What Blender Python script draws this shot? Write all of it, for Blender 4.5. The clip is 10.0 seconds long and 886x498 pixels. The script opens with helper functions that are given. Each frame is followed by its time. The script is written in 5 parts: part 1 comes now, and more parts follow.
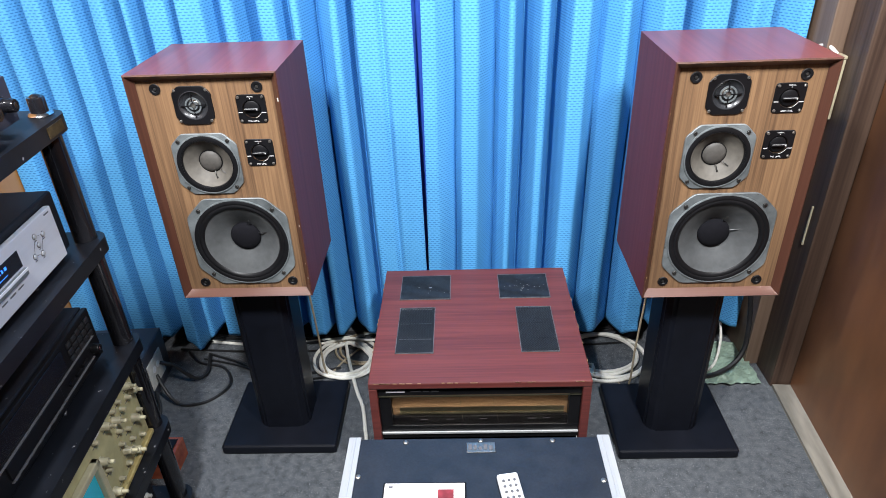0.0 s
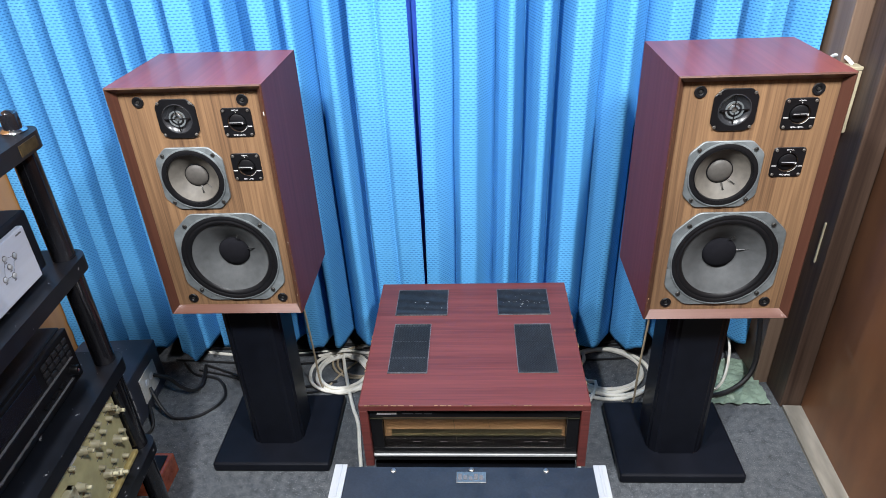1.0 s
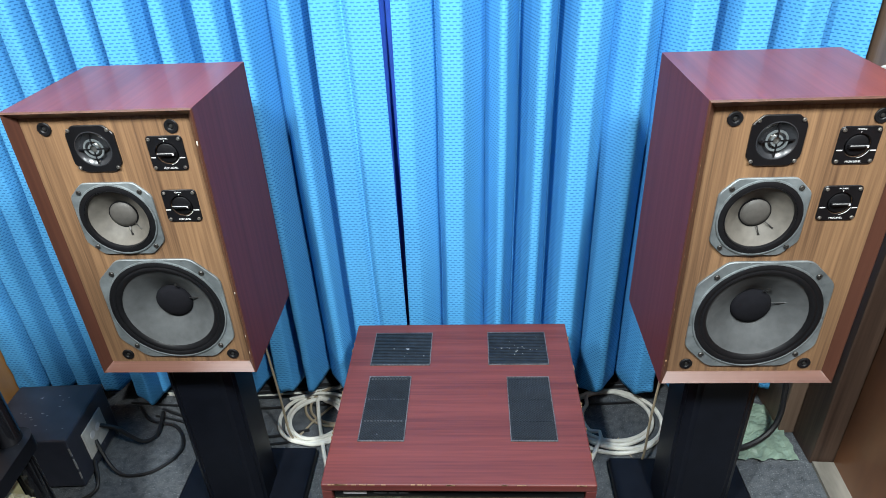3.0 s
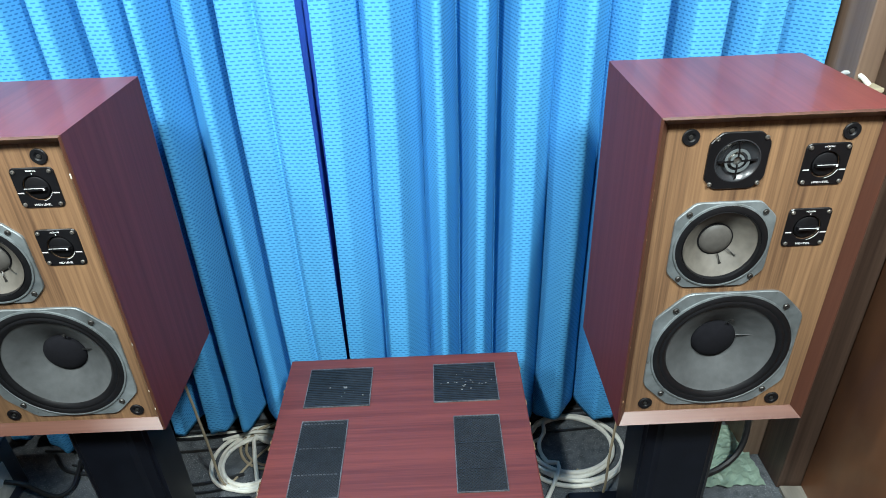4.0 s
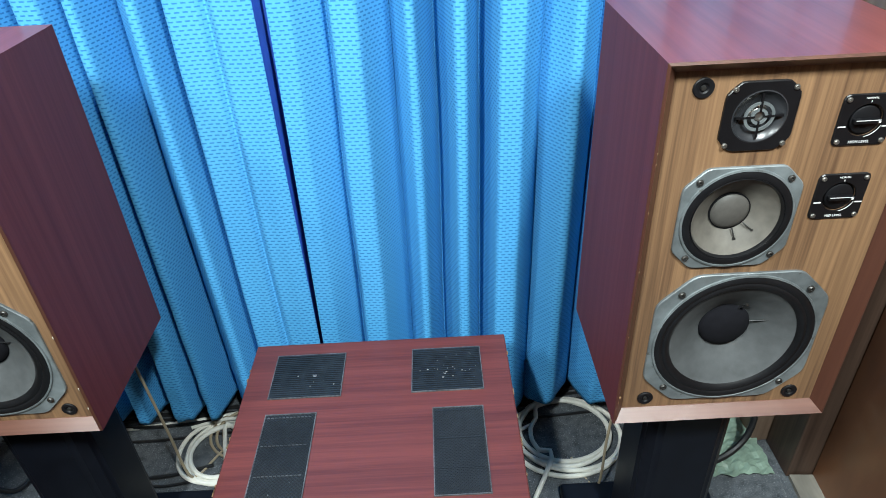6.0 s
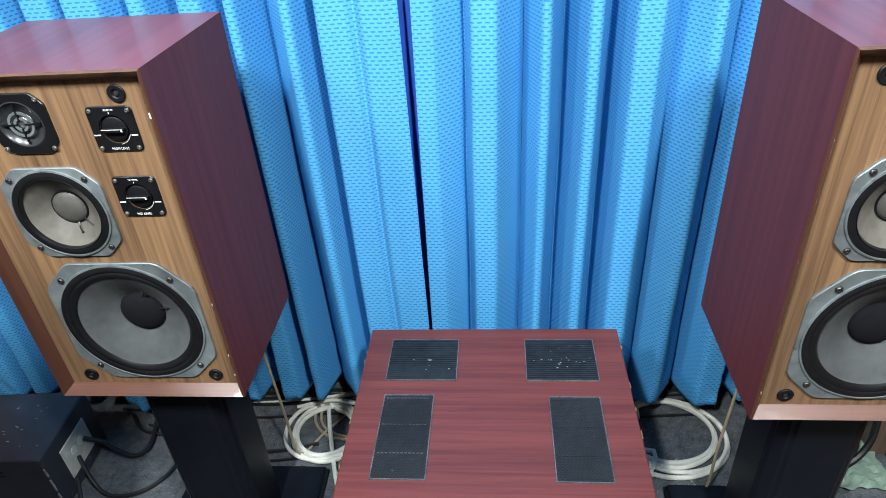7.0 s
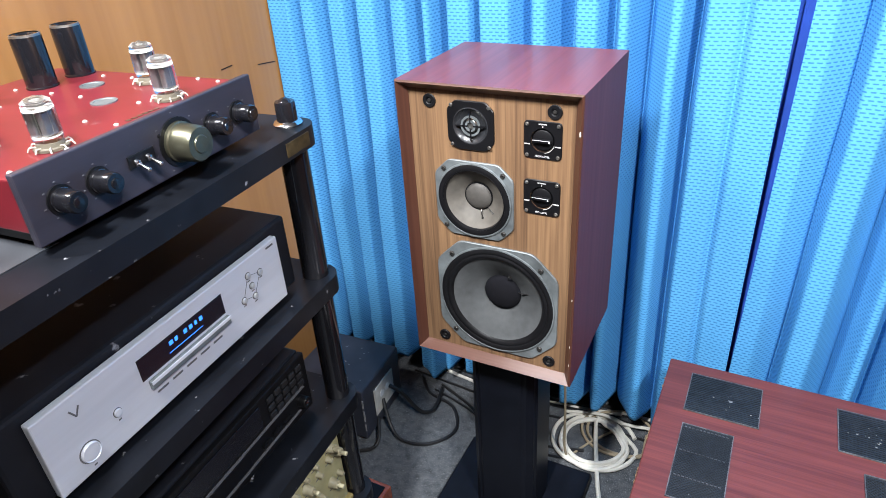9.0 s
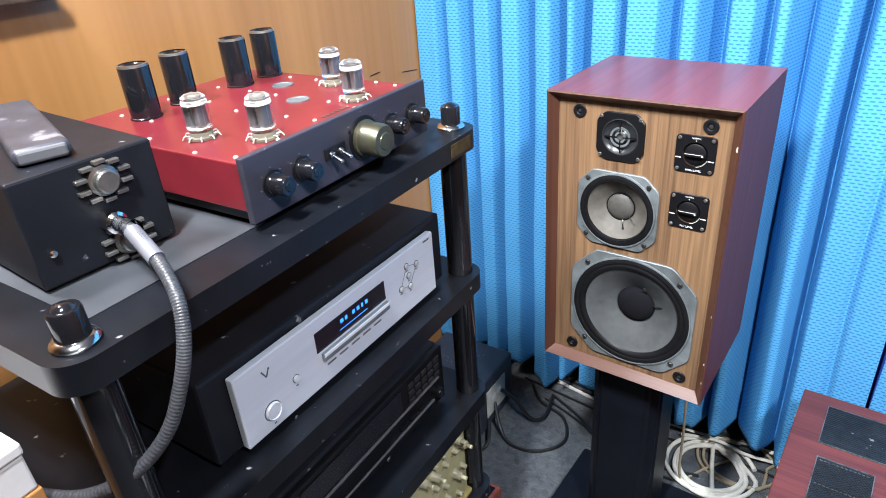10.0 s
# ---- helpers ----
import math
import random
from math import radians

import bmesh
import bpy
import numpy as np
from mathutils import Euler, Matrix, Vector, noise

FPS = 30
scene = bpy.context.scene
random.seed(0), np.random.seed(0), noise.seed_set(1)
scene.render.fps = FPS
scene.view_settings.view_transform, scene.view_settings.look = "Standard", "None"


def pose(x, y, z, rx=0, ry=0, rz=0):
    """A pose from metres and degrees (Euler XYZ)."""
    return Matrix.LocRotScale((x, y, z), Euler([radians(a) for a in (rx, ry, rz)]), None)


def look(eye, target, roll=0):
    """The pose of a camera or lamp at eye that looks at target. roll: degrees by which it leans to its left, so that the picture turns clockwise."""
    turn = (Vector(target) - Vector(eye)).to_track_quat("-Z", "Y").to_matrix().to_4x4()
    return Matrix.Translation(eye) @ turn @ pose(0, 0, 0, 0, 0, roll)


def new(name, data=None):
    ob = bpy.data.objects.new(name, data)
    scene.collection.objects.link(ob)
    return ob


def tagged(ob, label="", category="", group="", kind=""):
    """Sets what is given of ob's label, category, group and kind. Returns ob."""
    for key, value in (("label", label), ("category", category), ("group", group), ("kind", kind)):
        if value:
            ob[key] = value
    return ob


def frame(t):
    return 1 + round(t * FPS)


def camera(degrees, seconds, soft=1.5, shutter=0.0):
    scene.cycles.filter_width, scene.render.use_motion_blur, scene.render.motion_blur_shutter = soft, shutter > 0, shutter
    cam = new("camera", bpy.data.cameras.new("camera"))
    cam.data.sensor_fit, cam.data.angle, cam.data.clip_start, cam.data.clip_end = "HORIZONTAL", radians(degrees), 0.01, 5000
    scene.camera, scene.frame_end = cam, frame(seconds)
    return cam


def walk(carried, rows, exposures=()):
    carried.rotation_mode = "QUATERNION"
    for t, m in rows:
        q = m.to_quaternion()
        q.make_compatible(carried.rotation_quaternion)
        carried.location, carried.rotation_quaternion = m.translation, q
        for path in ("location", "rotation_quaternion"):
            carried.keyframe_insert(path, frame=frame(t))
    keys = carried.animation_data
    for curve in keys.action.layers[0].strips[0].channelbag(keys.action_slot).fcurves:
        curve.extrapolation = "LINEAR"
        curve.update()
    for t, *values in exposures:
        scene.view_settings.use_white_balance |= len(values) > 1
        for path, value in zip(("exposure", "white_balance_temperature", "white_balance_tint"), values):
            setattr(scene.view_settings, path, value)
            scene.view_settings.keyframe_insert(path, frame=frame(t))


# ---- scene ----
cam = camera(68.9, 10.0, 0.9)
PATH = [
    (0, (-0.017, 0.074, 1.548), (-0.081, 1.796, 0.532), -2.3),
    (0.5, (0.016, 0.12, 1.557), (-0.059, 1.84, 0.539), -2.4),
    (1, (0.031, 0.15, 1.558), (-0.075, 1.868, 0.539), -2.6),
    (1.5, (0.038, 0.203, 1.539), (-0.089, 1.917, 0.517), -2.8),
    (2, (0.036, 0.287, 1.533), (-0.095, 1.998, 0.506), -2.7),
    (2.2, (0.035, 0.326, 1.528), (-0.098, 2.036, 0.5), -2.7),
    (3.3, (0.07, 0.462, 1.519), (0.012, 2.175, 0.489), -2.5),
    (3.5, (0.067, 0.49, 1.507), (0.052, 2.206, 0.479), -2.3),
    (4, (0.12, 0.588, 1.499), (0.129, 2.3, 0.467), -2.3),
    (4.5, (0.171, 0.65, 1.484), (0.191, 2.355, 0.438), -2.4),
    (5, (0.211, 0.71, 1.448), (0.233, 2.387, 0.359), -2.8),
    (5.2, (0.215, 0.722, 1.434), (0.239, 2.392, 0.334), -2.8),
    (6.3, (0.139, 0.73, 1.417), (0.119, 2.389, 0.3), -3.4),
    (6.5, (0.115, 0.72, 1.409), (0.067, 2.385, 0.303), -4.0),
    (7, (0.04, 0.693, 1.415), (-0.14, 2.356, 0.318), -4.2),
    (7.5, (-0.005, 0.665, 1.428), (-0.281, 2.322, 0.342), -4.4),
    (8, (-0.069, 0.62, 1.447), (-0.508, 2.252, 0.378), -3.9),
    (8.5, (-0.124, 0.562, 1.468), (-0.754, 2.152, 0.431), -3.9),
    (9, (-0.161, 0.515, 1.484), (-0.99, 2.036, 0.484), -3.8),
    (9.5, (-0.186, 0.462, 1.497), (-1.165, 1.913, 0.53), -3.9),
    (10, (-0.21, 0.43, 1.495), (-1.295, 1.816, 0.546), -4.4),
]
walk(cam, [(t, look(eye, target, roll)) for t, eye, target, roll in PATH],
     exposures=[(0.0, -0.28, 6600, 12), (1.5, -0.30, 6600, 12), (3.5, -0.36, 6400, 2), (5.0, -0.43, 6350, -1), (7.0, -0.37, 6400, 4), (9.0, -0.13, 6550, 12), (10.0, -0.05, 6400, 11)])

# ---- world and lights ----
world = bpy.data.worlds.new("room_world")
scene.world = world
world.use_nodes = True
world.node_tree.nodes["Background"].inputs[0].default_value = (0.75, 0.85, 1.0, 1)
world.node_tree.nodes["Background"].inputs[1].default_value = 0.02


def area_lamp(name, eye, target, size, size_y, watts, colour, spread=180):
    data = bpy.data.lights.new(name, "AREA")
    data.shape, data.size, data.size_y, data.energy, data.color = "RECTANGLE", size, size_y, watts, colour
    data.spread = radians(spread)
    ob = new(name, data)
    ob.matrix_world = look(eye, target)
    return ob


area_lamp("ceiling_spot", (-0.50, 0.28, 2.52), (-0.52, 1.85, 0.90), 0.10, 0.30, 69, (0.93, 0.97, 1.0), 140)
area_lamp("ceiling_spot", (0.63, 0.36, 2.52), (0.62, 1.85, 0.85), 0.10, 0.30, 67, (0.93, 0.97, 1.0), 140)
area_lamp("ceiling_spot", (-1.30, 0.50, 2.44), (-0.1, 1.60, 0.75), 0.10, 0.25, 35, (0.95, 0.97, 1.0))


# ---- materials ----
def material(name, colour, rough=0.5, metal=0.0, grain=0.12, scale=30.0, stretch=(1, 1, 1), bump=0.1, spots=0.0, coat=0.0, shine=0.5, dark=None, speck=None):
    """Principled surface with two scales of variation, in object space."""
    m = bpy.data.materials.new(name)
    m.use_nodes = True
    nt = m.node_tree
    N, L = nt.nodes, nt.links
    b = N["Principled BSDF"]
    b.inputs["Roughness"].default_value, b.inputs["Metallic"].default_value = rough, metal
    b.inputs["Coat Weight"].default_value, b.inputs["Specular IOR Level"].default_value = coat, shine
    tc = N.new("ShaderNodeTexCoord")
    mp = N.new("ShaderNodeMapping")
    mp.inputs["Scale"].default_value = stretch
    L.new(tc.outputs["Object"], mp.inputs["Vector"])
    fine, wide = N.new("ShaderNodeTexNoise"), N.new("ShaderNodeTexNoise")
    fine.inputs["Scale"].default_value, fine.inputs["Detail"].default_value = scale, 5
    wide.inputs["Scale"].default_value, wide.inputs["Detail"].default_value = scale * 0.14, 3
    L.new(mp.outputs["Vector"], fine.inputs["Vector"])
    L.new(mp.outputs["Vector"], wide.inputs["Vector"])
    add = N.new("ShaderNodeMath")
    add.operation = "ADD"
    L.new(fine.outputs["Fac"], add.inputs[0])
    L.new(wide.outputs["Fac"], add.inputs[1])
    ramp = N.new("ShaderNodeMapRange")
    ramp.inputs["From Min"].default_value, ramp.inputs["From Max"].default_value = 0.65, 1.35
    L.new(add.outputs[0], ramp.inputs["Value"])
    mix = N.new("ShaderNodeMix")
    mix.data_type = "RGBA"
    lo = dark if dark else tuple(c * (1 - 2.2 * grain) for c in colour)
    hi = colour if dark else tuple(min(1, c * (1 + 1.6 * grain)) for c in colour)
    mix.inputs["A"].default_value, mix.inputs["B"].default_value = (*[max(0, c) for c in lo], 1), (*hi, 1)
    L.new(ramp.outputs["Result"], mix.inputs["Factor"])
    out = mix.outputs["Result"]
    if speck:
        sp = N.new("ShaderNodeTexNoise")
        sp.inputs["Scale"].default_value, sp.inputs["Detail"].default_value = speck[1], 6
        L.new(tc.outputs["Object"], sp.inputs["Vector"])
        cut = N.new("ShaderNodeMapRange")
        cut.inputs["From Min"].default_value, cut.inputs["From Max"].default_value = speck[2], speck[2] + 0.05
        L.new(sp.outputs["Fac"], cut.inputs["Value"])
        m2 = N.new("ShaderNodeMix")
        m2.data_type = "RGBA"
        L.new(cut.outputs["Result"], m2.inputs["Factor"])
        L.new(out, m2.inputs["A"])
        m2.inputs["B"].default_value = (*speck[0], 1)
        out = m2.outputs["Result"]
    L.new(out, b.inputs["Base Color"])
    rr = N.new("ShaderNodeMapRange")
    rr.inputs["To Min"].default_value, rr.inputs["To Max"].default_value = max(0.03, rough - 0.08), min(1, rough + 0.1)
    L.new(wide.outputs["Fac"], rr.inputs["Value"])
    L.new(rr.outputs["Result"], b.inputs["Roughness"])
    if bump:
        bp = N.new("ShaderNodeBump")
        bp.inputs["Strength"].default_value, bp.inputs["Distance"].default_value = bump, 0.002
        L.new(fine.outputs["Fac"], bp.inputs["Height"])
        L.new(bp.outputs["Normal"], b.inputs["Normal"])
    return m


def stripe_wood(name, light, darkc, axis, rough=0.4, lines=70.0, coat=0.1):
    """Veneer whose fine straight lines run along one axis, bent slightly."""
    m = bpy.data.materials.new(name)
    m.use_nodes = True
    nt = m.node_tree
    N, L = nt.nodes, nt.links
    b = N["Principled BSDF"]
    tc, mp = N.new("ShaderNodeTexCoord"), N.new("ShaderNodeMapping")
    mp.inputs["Scale"].default_value = [0.02 if i == axis else 1.0 for i in range(3)]
    L.new(tc.outputs["Object"], mp.inputs["Vector"])
    n1, n2, n3 = (N.new("ShaderNodeTexNoise") for _ in range(3))
    for n, s, d in ((n1, lines, 4), (n2, lines * 0.2, 3), (n3, lines * 4, 3)):
        n.inputs["Scale"].default_value, n.inputs["Detail"].default_value = s, d
        L.new(mp.outputs["Vector"], n.inputs["Vector"])
    a1 = N.new("ShaderNodeMath")
    a1.operation = "MULTIPLY_ADD"
    L.new(n2.outputs["Fac"], a1.inputs[0])
    a1.inputs[1].default_value = 0.8
    L.new(n1.outputs["Fac"], a1.inputs[2])
    a2 = N.new("ShaderNodeMath")
    a2.operation = "MULTIPLY_ADD"
    L.new(n3.outputs["Fac"], a2.inputs[0])
    a2.inputs[1].default_value = 0.35
    L.new(a1.outputs[0], a2.inputs[2])
    mr = N.new("ShaderNodeMapRange")
    mr.inputs["From Min"].default_value, mr.inputs["From Max"].default_value = 0.78, 1.3
    L.new(a2.outputs[0], mr.inputs["Value"])
    mix = N.new("ShaderNodeMix")
    mix.data_type = "RGBA"
    mix.inputs["A"].default_value, mix.inputs["B"].default_value = (*darkc, 1), (*light, 1)
    L.new(mr.outputs["Result"], mix.inputs["Factor"])
    L.new(mix.outputs["Result"], b.inputs["Base Color"])
    b.inputs["Roughness"].default_value, b.inputs["Coat Weight"].default_value = rough, coat
    bp = N.new("ShaderNodeBump")
    bp.inputs["Strength"].default_value, bp.inputs["Distance"].default_value = 0.08, 0.001
    L.new(n1.outputs["Fac"], bp.inputs["Height"])
    L.new(bp.outputs["Normal"], b.inputs["Normal"])
    return m


def curtain_cloth():
    """Blue cloth woven with staggered short dark dashes; the dashes follow the cloth's own length."""
    m = bpy.data.materials.new("blue_curtain_cloth")
    m.use_nodes = True
    nt = m.node_tree
    N, L = nt.nodes, nt.links
    b = N["Principled BSDF"]
    uv = N.new("ShaderNodeUVMap")
    uv.uv_map = "cloth"
    sep = N.new("ShaderNodeSeparateXYZ")
    L.new(uv.outputs["UV"], sep.inputs[0])

    def calc(op, a, c=None, d=None):
        n = N.new("ShaderNodeMath")
        n.operation = op
        for i, v in enumerate((a, c, d)):
            if v is None:
                continue
            if isinstance(v, (int, float)):
                n.inputs[i].default_value = v
            else:
                L.new(v, n.inputs[i])
        return n.outputs[0]
    row = calc("DIVIDE", sep.outputs["Y"], 0.0080)
    odd = calc("MULTIPLY", calc("MODULO", calc("FLOOR", row), 2.0), 0.5)
    col = calc("ADD", calc("DIVIDE", sep.outputs["X"], 0.0150), odd)
    fx, fy = calc("FRACT", col), calc("FRACT", row)
    inx = calc("LESS_THAN", calc("ABSOLUTE", calc("SUBTRACT", fx, 0.5)), 0.31)
    iny = calc("LESS_THAN", calc("ABSOLUTE", calc("SUBTRACT", fy, 0.5)), 0.17)
    dash = calc("MULTIPLY", inx, iny)
    noise1 = N.new("ShaderNodeTexNoise")
    noise1.inputs["Scale"].default_value = 5
    L.new(uv.outputs["UV"], noise1.inputs["Vector"])
    mixa = N.new("ShaderNodeMix")
    mixa.data_type = "RGBA"
    mixa.inputs["A"].default_value, mixa.inputs["B"].default_value = (0.076, 0.305, 0.610, 1), (0.098, 0.355, 0.650, 1)
    L.new(noise1.outputs["Fac"], mixa.inputs["Factor"])
    mixb = N.new("ShaderNodeMix")
    mixb.data_type = "RGBA"
    L.new(calc("MULTIPLY", dash, 0.72), mixb.inputs["Factor"])
    L.new(mixa.outputs["Result"], mixb.inputs["A"])
    mixb.inputs["B"].default_value = (0.008, 0.095, 0.29, 1)
    L.new(mixb.outputs["Result"], b.inputs["Base Color"])
    b.inputs["Roughness"].default_value = 0.62
    b.inputs["Specular IOR Level"].default_value = 0.12
    weave = N.new("ShaderNodeTexNoise")
    weave.inputs["Scale"].default_value = 900
    L.new(uv.outputs["UV"], weave.inputs["Vector"])
    bp = N.new("ShaderNodeBump")
    bp.inputs["Strength"].default_value, bp.inputs["Distance"].default_value = 0.25, 0.001
    L.new(calc("SUBTRACT", calc("MULTIPLY", weave.outputs["Fac"], 0.3), dash), bp.inputs["Height"])
    L.new(bp.outputs["Normal"], b.inputs["Normal"])
    return m


def glass(name, tint=(1, 1, 1), rough=0.0):
    m = bpy.data.materials.new(name)
    m.use_nodes = True
    b = m.node_tree.nodes["Principled BSDF"]
    b.inputs["Base Color"].default_value = (*tint, 1)
    b.inputs["Transmission Weight"].default_value, b.inputs["Roughness"].default_value, b.inputs["IOR"].default_value = 1.0, rough, 1.45
    return m


def glow(name, colour, strength):
    m = bpy.data.materials.new(name)
    m.use_nodes = True
    b = m.node_tree.nodes["Principled BSDF"]
    b.inputs["Base Color"].default_value = (*colour, 1)
    b.inputs["Emission Color"].default_value, b.inputs["Emission Strength"].default_value = (*colour, 1), strength
    return m


CLOTH = curtain_cloth()
# one veneer in two tones: lit for the top, darkened for shaded sides
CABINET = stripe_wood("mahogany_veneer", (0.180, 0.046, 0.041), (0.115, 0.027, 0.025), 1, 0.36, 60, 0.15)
CABINET_SHADED = stripe_wood("mahogany_shaded_side_veneer", (0.122, 0.029, 0.031), (0.080, 0.017, 0.020), 2, 0.55, 60, 0.0)
CABINET_SHADED.node_tree.nodes["Principled BSDF"].inputs["Specular IOR Level"].default_value = 0.25
# same wood twice: upright edges toned as shaded, level edges as lit
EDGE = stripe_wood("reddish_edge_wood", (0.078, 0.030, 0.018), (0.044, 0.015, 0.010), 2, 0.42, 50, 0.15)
EDGE_LEVEL_LIT = stripe_wood("reddish_edge_wood_level_lit", (0.135, 0.060, 0.042), (0.085, 0.034, 0.024), 0, 0.36, 50, 0.2)
BAFFLE = stripe_wood("zebra_baffle_veneer", (0.232, 0.135, 0.070), (0.078, 0.042, 0.024), 2, 0.42, 92, 0.05)
AMP_WOOD = stripe_wood("red_brown_amp_wood", (0.140, 0.035, 0.030), (0.078, 0.019, 0.018), 0, 0.40, 150, 0.05)
BLACK_WOOD = material("black_painted_wood", (0.005, 0.006, 0.010), 0.42, 0, 0.15, 25, (1, 1, 1), 0.05, shine=0.22)
RACK_BLACK = material("worn_black_lacquer", (0.006, 0.007, 0.010), 0.36, 0, 0.25, 22, (1, 1, 1), 0.06, shine=0.3, speck=((0.25, 0.25, 0.27), 55, 0.685))
GLOSS_BLACK = material("gloss_black_tube", (0.008, 0.008, 0.010), 0.12, 0, 0.1, 20, (1, 1, 1), 0.02, coat=0.3)
BLACK_METAL = material("black_painted_metal", (0.008, 0.009, 0.013), 0.46, 0.0, 0.15, 30, (1, 1, 1), 0.05, shine=0.22, speck=((0.20, 0.20, 0.22), 34, 0.70))
PANEL_BLACK = material("black_panel", (0.005, 0.005, 0.006), 0.35, 0, 0.1, 60, (1, 1, 1), 0.02, shine=0.35)
# shelf dust, with the glare of a lamp mixed into the grey
GREY_TOP = material("dust_and_glare_shelf_top", (0.048, 0.051, 0.058), 0.42, 0, 0.25, 12, (1, 1, 1), 0.05, speck=((0.16, 0.16, 0.17), 18, 0.66))
RUBBER = material("black_rubber", (0.006, 0.006, 0.007), 0.42, 0, 0.1, 80, (1, 1, 1), 0.05, shine=0.2)
SURROUND = material("soft_black_surround", (0.007, 0.007, 0.008), 0.34, 0, 0.15, 70, (1, 1, 1), 0.04, shine=0.25)
CONE = material("grey_paper_cone", (0.060, 0.064, 0.066), 0.75, 0, 0.16, 45, (1, 1, 1), 0.3)
CONE_MID = material("brown_grey_paper_cone", (0.095, 0.086, 0.073), 0.65, 0, 0.16, 60, (1, 1, 1), 0.25)
CAP = material("dark_dust_cap", (0.006, 0.006, 0.008), 0.9, 0, 0.15, 90, (1, 1, 1), 0.2, shine=0.12)
HORN_GREY = material("satin_dark_horn", (0.022, 0.023, 0.026), 0.28, 0, 0.1, 60, (1, 1, 1), 0.02)
CAP_MID = material("grey_dust_cap", (0.065, 0.060, 0.054), 0.55, 0, 0.15, 90, (1, 1, 1), 0.15)
FRAME_METAL = material("cast_grey_metal", (0.165, 0.185, 0.192), 0.45, 0.40, 0.22, 40, (1, 1, 1), 0.15, speck=((0.09, 0.09, 0.085), 60, 0.66))
SILVER = material("brushed_silver", (0.62, 0.64, 0.70), 0.38, 0.25, 0.05, 60, (1, 0.05, 1), 0.04)
CHROME = material("chrome", (0.75, 0.75, 0.76), 0.12, 1.0, 0.04, 60, (1, 1, 1), 0.0)
SCREW = material("screw_metal", (0.32, 0.31, 0.29), 0.35, 0.9, 0.12, 90, (1, 1, 1), 0.05)
DARK_SCREW = material("dark_screw_metal", (0.075, 0.073, 0.070), 0.35, 0.8, 0.12, 90, (1, 1, 1), 0.05)
BRASS = material("dull_brass", (0.150, 0.145, 0.100), 0.30, 0.85, 0.12, 60, (1, 1, 1), 0.05)
CARPET = material("grey_felt_carpet", (0.125, 0.136, 0.148), 0.95, 0, 0.35, 330, (1, 1, 1), 1.0, dark=(0.026, 0.030, 0.036), speck=((0.205, 0.215, 0.23), 240, 0.60))
WALL_WOOD = stripe_wood("orange_plywood", (0.45, 0.215, 0.070), (0.33, 0.145, 0.043), 2, 0.35, 10, 0.25)
DOOR_WOOD = material("red_brown_plywood", (0.190, 0.080, 0.034), 0.40, 0, 0.3, 9, (1, 1, 0.35), 0.06, coat=0.15, dark=(0.055, 0.021, 0.011), speck=((0.13, 0.085, 0.055), 45, 0.74))
POST_WOOD = stripe_wood("old_brown_timber", (0.090, 0.055, 0.038), (0.034, 0.018, 0.012), 2, 0.55, 40, 0.0)
JAMB_WOOD = stripe_wood("pale_brown_timber", (0.185, 0.125, 0.088), (0.105, 0.066, 0.045), 2, 0.5, 30, 0.0)
SILL_WOOD = material("dusty_floor_strip", (0.235, 0.215, 0.180), 0.8, 0, 0.3, 25, (1, 0.2, 1), 0.3)
# for the unseen ceiling and south wall; dark so that little light bounces
PLASTER = material("dim_plaster", (0.12, 0.12, 0.12), 0.8, 0, 0.1, 8, (1, 1, 1), 0.1)
RED_PAINT = material("red_enamel", (0.155, 0.014, 0.021), 0.34, 0, 0.1, 20, (1, 1, 1), 0.03, coat=0.15)
TUBE_GLASS = glass("tube_glass")
GETTER = material("silver_getter", (0.22, 0.22, 0.23), 0.3, 0.8, 0.05, 60, (1, 1, 1), 0.0)
OLD_GOLD = material("dull_gold_plate", (0.090, 0.062, 0.026), 0.40, 0.5, 0.3, 90, (1, 1, 1), 0.1)
WORN_TRIM = material("worn_grey_trim", (0.115, 0.120, 0.130), 0.5, 0.3, 0.3, 160, (1, 1, 1), 0.1)
DUST = material("pale_dust", (0.28, 0.28, 0.28), 0.9, 0, 0.1, 60, (1, 1, 1), 0.0)
DARK_GUN = material("scuffed_gunmetal", (0.060, 0.062, 0.078), 0.42, 0.25, 0.25, 25, (1, 1, 1), 0.05, speck=((0.20, 0.20, 0.22), 22, 0.62))
MICA = material("white_mica", (0.42, 0.42, 0.40), 0.35, 0, 0.10, 120, (1, 1, 1), 0.05)
PALE_METAL = material("pale_plated_metal", (0.66, 0.62, 0.54), 0.25, 0.35, 0.08, 60, (1, 1, 1), 0.0)
AMP_PANEL = material("purplish_grey_panel", (0.032, 0.030, 0.043), 0.36, 0.0, 0.2, 40, (1, 0.2, 1), 0.05, shine=0.5, speck=((0.10, 0.10, 0.12), 60, 0.70))
WHITE_CERAMIC = material("white_ceramic", (0.13, 0.115, 0.085), 0.4, 0, 0.1, 60, (1, 1, 1), 0.05)
DISPLAY = glow("blue_display_glow", (0.03, 0.22, 1.0), 1.8)
DISPLAY_BACK = material("dark_display", (0.006, 0.006, 0.010), 0.22, 0, 0.1, 20, (1, 1, 1), 0)
CREAM = material("cream_instrument_panel", (0.36, 0.33, 0.175), 0.5, 0, 0.15, 30, (1, 1, 1), 0.05)
CREAM_KNOB = material("cream_knob_plastic", (0.36, 0.33, 0.22), 0.4, 0, 0.1, 50, (1, 1, 1), 0.03)
TAN_FRAME = material("yellowed_tan_frame", (0.34, 0.27, 0.11), 0.45, 0, 0.2, 20, (1, 0.1, 1), 0.05)
